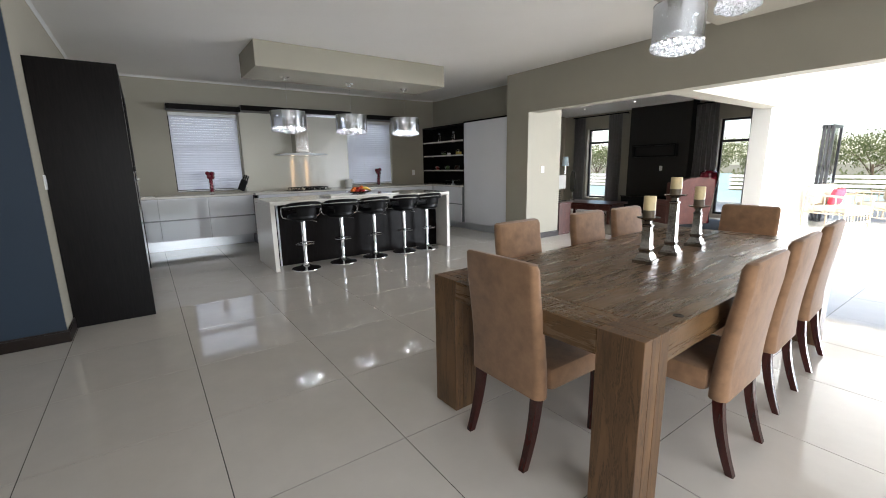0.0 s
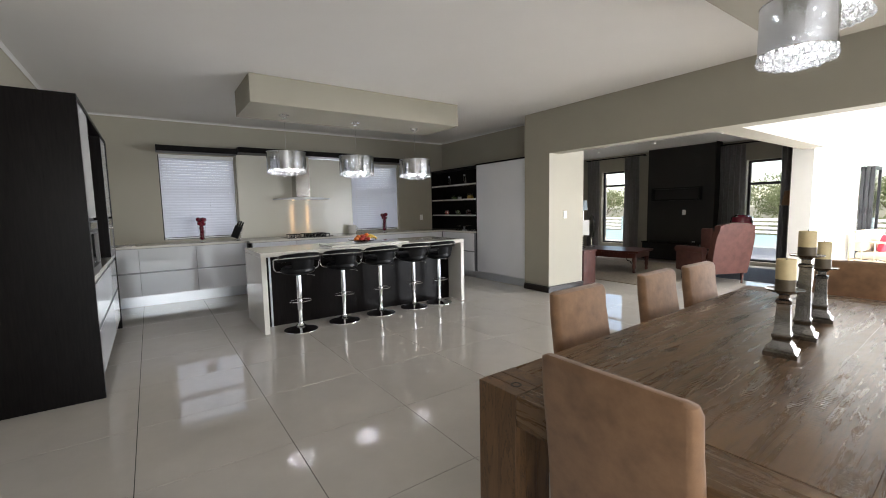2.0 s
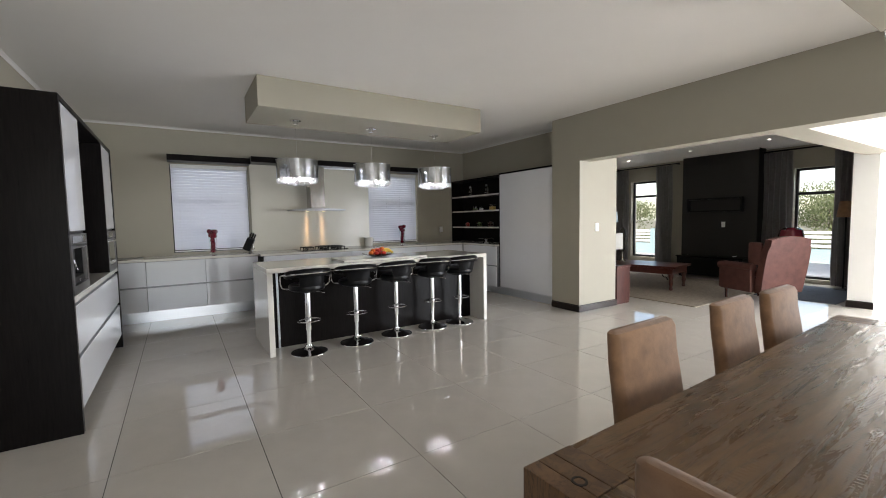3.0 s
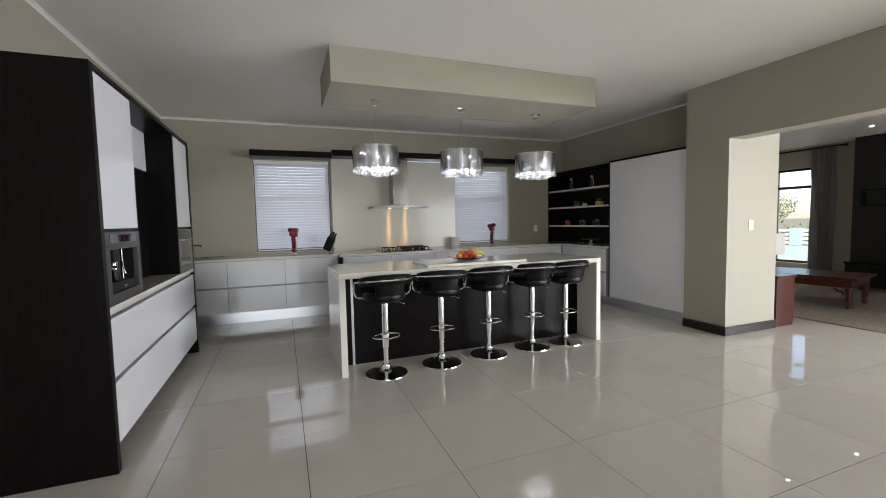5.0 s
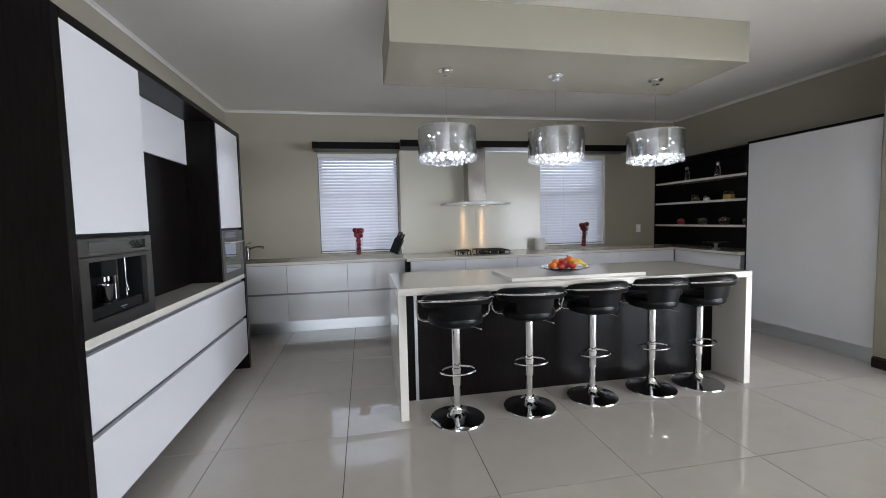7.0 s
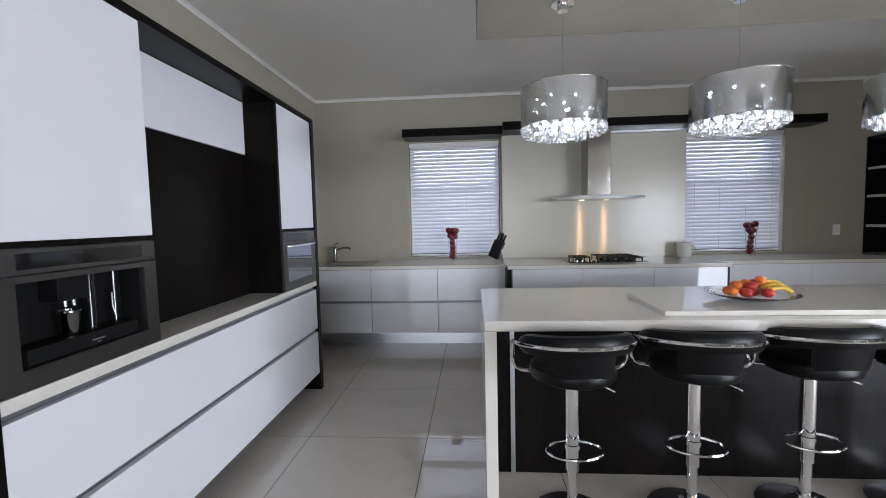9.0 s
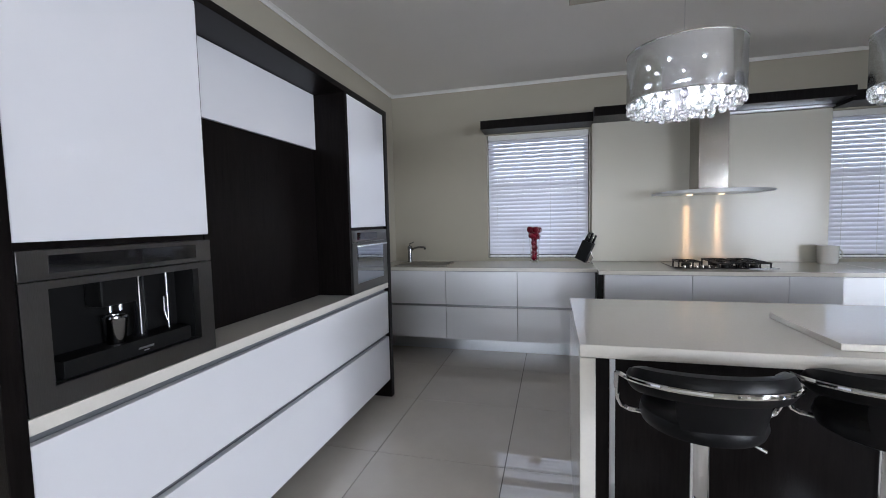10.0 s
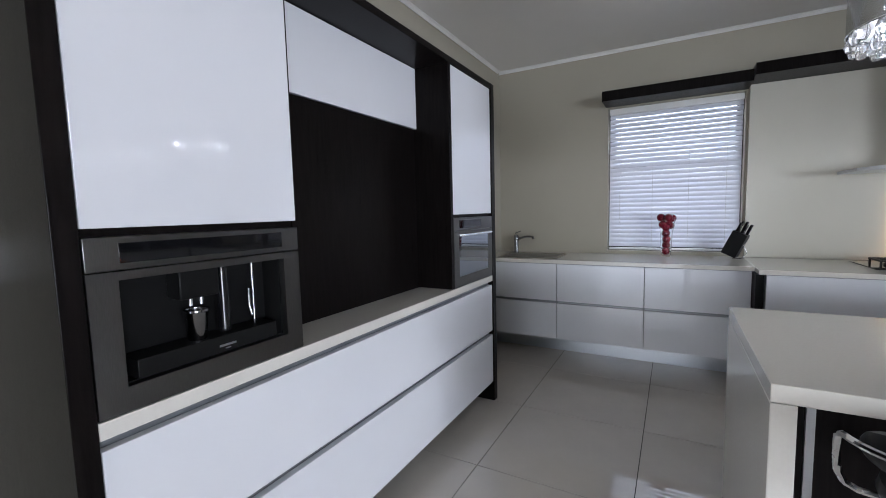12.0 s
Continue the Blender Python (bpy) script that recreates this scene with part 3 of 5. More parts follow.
def appliance(name, y0, y1, z0, z1, label, category, coffee):
    """A built-in oven or coffee machine with a control band above a dark glass door."""
    o = thing(name, (FX, (y0 + y1) / 2, z0), label=label, category=category)
    zs = z1 - 0.078
    yw0, yw1 = y0 + 0.060, y1 - 0.060
    part("control_panel", boxes(((FX - 0.30, y0, zs + 0.003), (FX + 0.004, y1, z1)), bevel=0.002), M["dark_steel"], o, "brushed steel control panel")
    part("display", boxes(((FX + 0.0035, y0 + 0.065, zs + 0.018), (FX + 0.006, y1 - (0.065 if coffee else 0.18), z1 - 0.014)), bevel=0.001), M["black_gloss"], o, "black display strip")
    part("frame", boxes(((FX - 0.02, y0, z0), (FX + 0.004, yw0, zs)), ((FX - 0.02, yw1, z0), (FX + 0.004, y1, zs)),
                        ((FX - 0.02, yw0, z0), (FX + 0.004, yw1, z0 + 0.058)), ((FX - 0.02, yw0, zs - 0.020), (FX + 0.004, yw1, zs))), M["dark_steel"], o, "brushed steel frame", smooth=False)
    d = 0.10 if coffee else 0.02
    for a, b in (((FX - d - 0.01, yw0, z0 + 0.058), (FX - d, yw1, zs - 0.02)), ((FX - d, yw0, z0 + 0.056), (FX - 0.022, yw1, z0 + 0.060)),
                 ((FX - d, yw0 - 0.004, z0 + 0.058), (FX - 0.022, yw0 + 0.002, zs - 0.02)), ((FX - d, yw1 - 0.002, z0 + 0.058), (FX - 0.022, yw1 + 0.004, zs - 0.02))):
        part("recess_panel", boxes((a, b)), M["black"], o)
    yc = (y0 + y1) / 2
    if coffee:
        part("tray", boxes(((FX - 0.095, yw0 + 0.03, z0 + 0.061), (FX - 0.012, yw1 - 0.03, z0 + 0.108)), bevel=0.002), M["black"], o)
        part("brew_head", boxes(((FX - 0.095, yc - 0.08, z0 + 0.225), (FX - 0.03, yc + 0.03, zs - 0.022)), bevel=0.006), M["black"], o, "black brewing head")
        for dy in (-0.047, -0.017):
            part("spout", lathe([(0.0, 0), (0.006, 0), (0.007, 0.03), (0.0, 0.03)], 12, None, (FX - 0.045, yc + dy, z0 + 0.205)), M["chrome"], o, "chrome spout")
        part("water_tank", lathe([(0, 0), (0.018, 0), (0.018, 0.19), (0, 0.19)], 16, None, (FX - 0.06, yc + 0.055, z0 + 0.109)), M["black_gloss"], o)
        part("steam_pipe", lathe([(0, 0), (0.006, 0), (0.006, 0.19), (0, 0.19)], 14, None, (FX - 0.06, yc + 0.155, z0 + 0.109)), M["dark_chrome"], o, "chrome steam pipe")
        part("steam_nozzle", tube([(FX - 0.05, yc + 0.135, z0 + 0.22), (FX - 0.045, yc + 0.13, z0 + 0.17), (FX - 0.04, yc + 0.132, z0 + 0.14)], 0.005), M["dark_chrome"], o)
        bm = boxes(((FX - 0.0005, yc + 0.005, z0 + 0.078), (FX + 0.001, yc + 0.055, z0 + 0.084)), ((FX - 0.0005, yc + 0.022, z0 + 0.070), (FX + 0.001, yc + 0.038, z0 + 0.073)))
        bmesh.ops.translate(bm, vec=(-0.011, 0, 0), verts=bm.verts)
        part("badge", bm, M["alu"], o, "small silver maker's badge")
    else:
        part("handle", tube([(FX + 0.004, y0 + 0.07, zs - 0.022), (FX + 0.03, y0 + 0.075, zs - 0.022), (FX + 0.03, y1 - 0.075, zs - 0.022), (FX + 0.004, y1 - 0.07, zs - 0.022)], 0.008), M["chrome"], o, "chrome bar handle")
        part("glass_door", boxes(((FX - 0.006, yw0 + 0.001, z0 + 0.059), (FX + 0.001, yw1 - 0.001, zs - 0.021))), M["oven_glass"], o, "mirrored dark oven glass")
    return o


appliance("coffee_machine", 6.850, 7.424, 0.9025, 1.305, "built-in brushed steel coffee machine with black recess", "coffee machine", True)
appliance("oven", 8.549, 9.106, 0.9025, 1.305, "built-in brushed steel oven with dark glass door", "oven", False)
cup = thing("metal_cup", (FX - 0.05, 7.106, 1.011), label="small polished steel cup under the coffee spouts", category="cup")
part("cup", lathe([(0, 0), (0.022, 0), (0.024, 0.004), (0.031, 0.075), (0.0335, 0.078), (0.0335, 0.084), (0.030, 0.083), (0.021, 0.006), (0, 0.006)], 24), M["dark_chrome"], cup, local=True)

# ---- kitchen: worktop run ----
def base_unit(x0, x1, yf, group, zb=0.195):
    o = thing("base_cabinet", ((x0 + x1) / 2, yf + 0.3, 0), label="white gloss base cabinet with two handleless drawers", category="cabinet", group=group)
    part("body", boxes(((x0 + 0.002, yf + 0.024, zb), (x1 - 0.002, YB - 0.004, 0.866))), M["channel"], o)
    for z0, z1 in ((zb, 0.512), (0.535, 0.862)):
        part("drawer", boxes(((x0 + 0.002, yf, z0), (x1 - 0.002, yf + 0.022, z1)), bevel=0.002), M["gloss"], o, "white gloss drawer front")
    return o


YF, YF2 = 10.10, 9.94
for a, b in ((0.90, 1.64), (1.64, 2.335), (2.335, 3.03)):
    base_unit(a, b, YF, "base cabinets")
for a, b in ((3.085, 3.76), (3.76, 4.43), (4.43, 5.10)):
    base_unit(a, b, YF2, "hob cabinets")
for a, b in ((5.15, 5.98), (5.98, 6.818)):
    base_unit(a, b, YF + 0.02, "base cabinets")
solo("gap_panel", boxes(((3.034, 9.99, 0.0), (3.081, YB - 0.004, 0.857))), M["black"], "black recessed panel between the cabinets", "panel")
solo("gap_panel", boxes(((5.103, 9.99, 0.0), (5.147, YB - 0.004, 0.857))), M["black"], "black recessed panel between the cabinets", "panel")
solo("plinth", boxes(((XL + 0.002, 10.39, 0), (3.03, 10.41, 0.193))), M["alu"], "brushed aluminium plinth under the cabinets", "plinth")
solo("plinth", boxes(((3.085, 10.34, 0), (5.10, 10.36, 0.193))), M["alu"], "brushed aluminium plinth under the cabinets", "plinth")
solo("plinth", boxes(((5.15, 10.39, 0), (7.0, 10.41, 0.193))), M["alu"], "brushed aluminium plinth under the cabinets", "plinth")
YW = YF - 0.02
wt = thing("worktop", (4.0, 10.4, 0.868), label="long cream quartz kitchen worktop", category="worktop")
for a, b in (((XL + 0.002, YW, 0.868), (3.04, YB - 0.002, 0.90)), ((3.0405, YF2 - 0.02, 0.868), (5.13, YB - 0.002, 0.90)),
             ((5.1305, YW + 0.02, 0.868), (XR - 0.002, YB - 0.002, 0.90)), ((6.80, 9.085, 0.868), (XR - 0.002, YW + 0.0195, 0.90))):
    part("slab", boxes((a, b), bevel=0.003), M["quartz"], wt)
o = thing("base_cabinet", (7.0, 9.6, 0), label="white gloss base cabinet with two handleless drawers under the shelves", category="cabinet", group="base cabinets")
part("body", boxes(((6.846, 9.085, 0.135), (XR - 0.004, 10.355, 0.866))), M["channel"], o)
for z0, z1 in ((0.14, 0.500), (0.522, 0.862)):
    part("drawer", boxes(((6.822, 9.087, z0), (6.844, 10.10, z1)), bevel=0.002), M["gloss"], o, "white gloss drawer front")
solo("plinth", boxes(((6.93, 7.80, 0), (6.95, 10.355, 0.132))), M["alu"], "brushed aluminium plinth under the pantry", "plinth")

# pantry and open shelves
o = thing("pantry_cupboard", (7.1, 8.43, 0.135), label="tall white gloss pantry cupboard with dark frame", category="cupboard")
part("carcass", boxes(((6.915, 7.790, 0.134), (XR - 0.003, 9.082, 2.165))), M["wenge"], o)
part("frame", boxes(((6.893, 7.778, 0.134), (6.914, 7.806, 2.165)), ((6.893, 9.066, 0.134), (6.914, 9.082, 2.165)), ((6.893, 7.806, 2.140), (6.914, 9.066, 2.165))), M["wenge"], o, "dark wenge frame")
part("door", boxes(((6.892, 7.809, 0.138), (6.913, 9.063, 2.137)), bevel=0.003), M["gloss"], o, "large white gloss door")

o = thing("shelf_unit", (7.15, 9.9, 0.90), label="dark wenge open shelf unit with three pale shelves", category="shelves")
SX = 7.0
part("back_panel", boxes(((XR - 0.024, 9.085, 0.902), (XR - 0.003, YB - 0.004, 2.16))), M["wenge"], o)
part("side_panel", boxes(((SX, 9.085, 0.902), (XR - 0.026, 9.105, 2.16))), M["wenge"], o)
part("top_panel", boxes(((SX, 9.107, 2.14), (XR - 0.026, YB - 0.024, 2.16))), M["wenge"], o)
part("side_panel", boxes(((SX, YB - 0.0225, 0.902), (XR - 0.026, YB - 0.0035, 2.16))), M["wenge"], o)
for z in (1.185, 1.505, 1.805):
    part("shelf", boxes(((SX + 0.005, 9.107, z), (XR - 0.026, YB - 0.0235, z + 0.028)), bevel=0.002), M["quartz"], o, "pale shelf")

# island
isl = thing("kitchen_island", (4.13, 8.2, 0), label="kitchen island with cream quartz waterfall top and dark body", category="kitchen island")
IX0, IX1, IY0, IY1 = 2.75, 5.52, 7.715, 8.62
part("top", boxes(((IX0, IY0, 0.852), (IX1, IY1, 0.90)), bevel=0.003), M["quartz"], isl, "cream quartz top")
part("end_panel", boxes(((IX0, IY0, 0), (IX0 + 0.055, IY1, 0.851)), bevel=0.003), M["quartz"], isl, "cream quartz waterfall end")
part("end_panel", boxes(((IX1 - 0.055, IY0, 0), (IX1, IY1, 0.851)), bevel=0.003), M["quartz"], isl, "cream quartz waterfall end")
part("body", boxes(((IX0 + 0.056, 8.03, 0.0), (IX1 - 0.056, IY1 - 0.03, 0.850))), M["wenge"], isl, "dark wenge body")
part("trim_strip", boxes(((2.89, 8.018, 0.0), (2.912, 8.0295, 0.850))), M["alu"], isl, "vertical aluminium strip")
solo("serving_board", boxes(((3.57, 7.79, 0.9005), (4.64, 8.26, 0.924)), bevel=0.002), M["quartz"], "cream quartz board lying on the island", "board")


# ---- bar stools ----
def bar_stool():
    o = thing("bar_stool", (0, 0, 0), label="black leather bar stool with chrome stem and round base", category="bar stool", group="stools at the island")
    part("base", lathe([(0, 0.0), (0.182, 0.0), (0.186, 0.004), (0.184, 0.010), (0.150, 0.020), (0.095, 0.034), (0.055, 0.052), (0.036, 0.072), (0.034, 0.085), (0.0, 0.085)], 48), M["chrome"], o, "domed polished chrome base", local=True)
    part("stem", lathe([(0, 0.08), (0.023, 0.08), (0.023, 0.235), (0.029, 0.238), (0.030, 0.245), (0.030, 0.638), (0, 0.638)], 24), M["chrome"], o, "chrome gas-lift stem", local=True)
    pts = [(0.122 * math.sin(a), -0.036 + 0.074 * math.cos(a), 0.345 + 0.004 * math.cos(a)) for a in [math.pi * 2 * k / 28 for k in range(28)]]
    part("footrest", tube(pts, 0.0062, 8, closed=True), M["chrome"], o, "chrome foot ring", local=True)
    part("footrest_collar", lathe([(0.0305, 0.335), (0.034, 0.337), (0.034, 0.357), (0.0305, 0.359)], 20), M["chrome"], o, local=True)
    part("mechanism", boxes(((-0.07, -0.07, 0.636), (0.07, 0.07, 0.6515)), bevel=0.004), M["black"], o, local=True)
    part("lever", tube([(0.03, 0.0, 0.640), (0.12, -0.05, 0.634), (0.160, -0.075, 0.618)], 0.005, 8), M["chrome"], o, "height lever", local=True)
    part("seat", lathe([(0, 0.652), (0.10, 0.652), (0.150, 0.657), (0.178, 0.670), (0.186, 0.692), (0.180, 0.716), (0.158, 0.730), (0.10, 0.730), (0, 0.726)], 40, sy=0.96), M["leather"], o, "padded black leather seat", local=True)
    # low curved back pad over a leather shell, open to the counter
    def arc_pad(R0, a0, a1, prof, zc, squash, n=30, taper=8, rise=0.0):
        bm = bmesh.new()
        rings = []
        for k in range(n + 1):
            q = k / n
            a = radians(a0 + (a1 - a0) * q)
            e = 0.35 + 0.65 * min(1.0, min(q, 1 - q) * taper) ** 0.5
            rings.append([bm.verts.new(((R0 + u * e) * math.cos(a), (R0 + u * e) * math.sin(a) * squash, zc + rise * math.sin(math.pi * q) + w * e)) for u, w in prof])
        for g, h in zip(rings, rings[1:]):
            for k in range(len(prof)):
                j = (k + 1) % len(prof)
                bm.faces.new((g[k], g[j], h[j], h[k]))
        bm.faces.new(rings[0][::-1]), bm.faces.new(rings[-1])
        bmesh.ops.recalc_face_normals(bm, faces=bm.faces)
        return bm

    pad = [(-0.028, -0.030), (-0.032, 0.0), (-0.026, 0.030), (-0.006, 0.042), (0.016, 0.038), (0.030, 0.016), (0.030, -0.020), (0.018, -0.040), (-0.012, -0.042)]
    part("backrest", arc_pad(0.222, 182, 358, pad, 0.824, 0.95, rise=0.034), M["leather"], o, "curved padded black backrest", local=True)
    shell = [(-0.030, -0.062), (-0.006, 0.062), (0.010, 0.062), (-0.014, -0.062)]
    part("back_shell", arc_pad(0.206, 232, 308, shell, 0.768, 0.95, taper=30, rise=0.012), M["leather"], o, local=True)
    pts = [(0.257 * math.cos(a), 0.246 * math.sin(a), 0.826 - 0.030 * math.sin(a)) for a in [radians(180 + 180 * k / 24) for k in range(25)]]
    left = [(-0.260, 0.020, 0.816), (-0.258, 0.028, 0.770), (-0.252, 0.034, 0.722), (-0.238, 0.036, 0.696), (-0.215, 0.034, 0.684), (-0.165, 0.03, 0.678)]
    right = [(-x, y, z) for x, y, z in left]
    part("arm_rail", tube(left[::-1] + pts + right, 0.008, 8), M["chrome"], o, "chrome tube round the back", local=True)
    return o


STOOLS = [(3.13, 7.68, 4), (3.67, 7.73, -6), (4.19, 7.78, 3), (4.71, 7.81, -8), (5.13, 7.81, 6)]
st = bar_stool()
st.matrix_basis = pose(3.13, 7.68, 0, 0, 0, 4)
for x, y, r in STOOLS[1:]:
    copy_thing(st, pose(x, y, 0, 0, 0, r))


# ---- dining table ----
TT = 1.9   # the table's turn
TL, TW, TH = 2.68, 1.16, 0.735
table = thing("dining_table", (4.09, 3.51, 0), TT, "long chunky weathered timber dining table", "dining table")
for i in range(6):
    y0 = -TW / 2 + 0.003 + i * (TW - 0.006) / 6
    bm = bmesh.new()
    w = (TW - 0.006) / 6
    box(bm, (-TL / 2 + 0.176, y0 + 0.0002, 0.655), (TL / 2 - 0.176, y0 + w - 0.0002, TH), 0.0008)
    part("plank", bm, M["oak"], table, local=True)
for sx in (-1, 1):
    bm = boxes(((sx * (TL / 2 - 0.175), -TW / 2 + 0.176, 0.630), (sx * (TL / 2), TW / 2 - 0.176, TH)), bevel=0.005)
    part("end_board", bm, M["oak_end"], table, local=True)
    for sy in (-1, 1):
        a = (sx * (TL / 2 - 0.175), sy * (TW / 2 - 0.175), 0)
        b = (sx * (TL / 2 + 0.001), sy * (TW / 2 + 0.001), TH + 0.001)
        leg = part("leg", boxes(((a[0] + sx * 0.003, a[1] + sy * 0.003, 0.002), (b[0] - sx * 0.003, b[1] - sy * 0.003, TH - 0.003))), M["oak_leg"], table, "thick square timber leg", local=True)
        for k, (f0, f1) in enumerate(((0, 0.38), (0.39, 0.70), (0.71, 1.0))):
            bm = boxes(((a[0] + (b[0] - a[0]) * f0, a[1], 0), (a[0] + (b[0] - a[0]) * f1, b[1], b[2])), bevel=0.0025)
            part("board", bm, M["oak_leg"], leg, local=True)
for sy in (-1, 1):
    part("apron", boxes(((-TL / 2 + 0.177, sy * (TW / 2 - 0.05), 0.61), (TL / 2 - 0.177, sy * (TW / 2 - 0.006), 0.654)), bevel=0.003), M["oak"], table, local=True)


for x, y in ((3.82, 2.985), (3.11, 2.945), (2.80, 3.93)):
    part("bolt_hole", lathe([(0, TH + 0.0008), (0.013, TH + 0.0008), (0.0135, TH + 0.0022), (0.019, TH + 0.0022), (0.020, TH + 0.0002)], 20, None, (x, y, 0)), M["bolt"], table, "dark countersunk bolt hole")


# ---- dining chairs ----
def dining_chair():
    """Faces +y: the back stands at -y."""
    o = thing("dining_chair", (0, 0, 0), label="tan suede high-backed dining chair with dark legs", category="dining chair", group="chairs round the table")
    # back: a padded slab that leans and curves
    bm = bmesh.new()
    rows, n = [], 14
    for k in range(n + 1):
        s = k / n
        z = 0.33 + s * 0.60
        off = -0.205 - 0.085 * max(0, s - 0.15) ** 1.35
        th = 0.078 - 0.026 * s
        wdt = 0.222 - 0.008 * s
        rr = 0.034
        ring = []
        if k == n:
            wdt, th = wdt - 0.024, th - 0.032
        if k == n - 1:
            z, wdt, th = 0.921, wdt - 0.006, th - 0.008
        if k == n - 2:
            z = 0.898
        for cx, cy, a0 in ((1, 1, 0), (-1, 1, 90), (-1, -1, 180), (1, -1, 270)):
            for j in range(4):
                a = radians(a0 + 30 * j)
                r2 = min(rr, th * 0.45)
                ring.append(bm.verts.new((cx * (wdt - r2) + r2 * math.cos(a), off + cy * (th / 2 - r2) + r2 * math.sin(a), z)))
        rows.append(ring)
    m = len(rows[0])
    for p, q in zip(rows, rows[1:]):
        for k in range(m):
            j = (k + 1) % m
            bm.faces.new((p[k], p[j], q[j], q[k]))
    bm.faces.new(rows[0][::-1]), bm.faces.new(rows[-1])
    bmesh.ops.recalc_face_normals(bm, faces=bm.faces)
    part("backrest", bm, M["suede"], o, local=True)
    part("seat", boxes(((-0.222, -0.165, 0.345), (0.222, 0.255, 0.455)), bevel=0.028), M["suede"], o, local=True)
    for sx in (-1, 1):
        for front in (False, True):
            bm = bmesh.new()
            rings = []
            for k in range(7):
                s = k / 6
                z = 0.36 * (1 - s)
                w = 0.021 - 0.006 * s
                y = (0.225 - 0.012 * s) if front else (-0.205 - 0.075 * s ** 1.8)
                x = sx * (0.180 - (0.004 if front else 0.0) * s)
                rings.append([bm.verts.new((x + u * w, y + v * w, z)) for u, v in ((1, 1), (-1, 1), (-1, -1), (1, -1))])
            for p, q in zip(rings, rings[1:]):
                for k in range(4):
                    bm.faces.new((p[k], p[(k + 1) % 4], q[(k + 1) % 4], q[k]))
            bm.faces.new(rings[0]), bm.faces.new(rings[-1][::-1])
            bmesh.ops.recalc_face_normals(bm, faces=bm.faces)
            part("leg", bm, M["mahog"], o, "dark mahogany leg", local=True)
    return o


CHAIRS = [(2.98, 3.52, -90), (3.55, 3.08, 2), (4.24, 3.13, 3), (4.93, 3.17, 4), (3.585, 4.0, 182), (4.40, 4.025, 183), (4.93, 4.015, 181), (5.50, 3.62, 92)]
ch = dining_chair()
ch.matrix_basis = pose(CHAIRS[0][0], CHAIRS[0][1], 0, 0, 0, CHAIRS[0][2])
for x, y, r in CHAIRS[1:]:
    copy_thing(ch, pose(x, y, 0, 0, 0, r))

# ---- floor tiles ----
tile_me = mesh_of("tile", boxes(((-0.3748, -0.3748, -0.0024), (0.3748, 0.3748, 0.0))), M["tile"], smooth=False)
fl = bpy.data.objects["floor_slab"]
inv = fl.matrix_basis.inverted()
for i in range(-6, 17):
    for j in range(-13, 4):
        x, y = 1.645 + 0.754 * (i + 0.5), 8.365 + 0.754 * (j + 0.5)
        if -2.6 < x < 13.5 and -0.4 < y < 11.2:
            t = new("tile", tile_me)
            t.parent = fl
            t.location = inv @ Vector((x, y, 0))


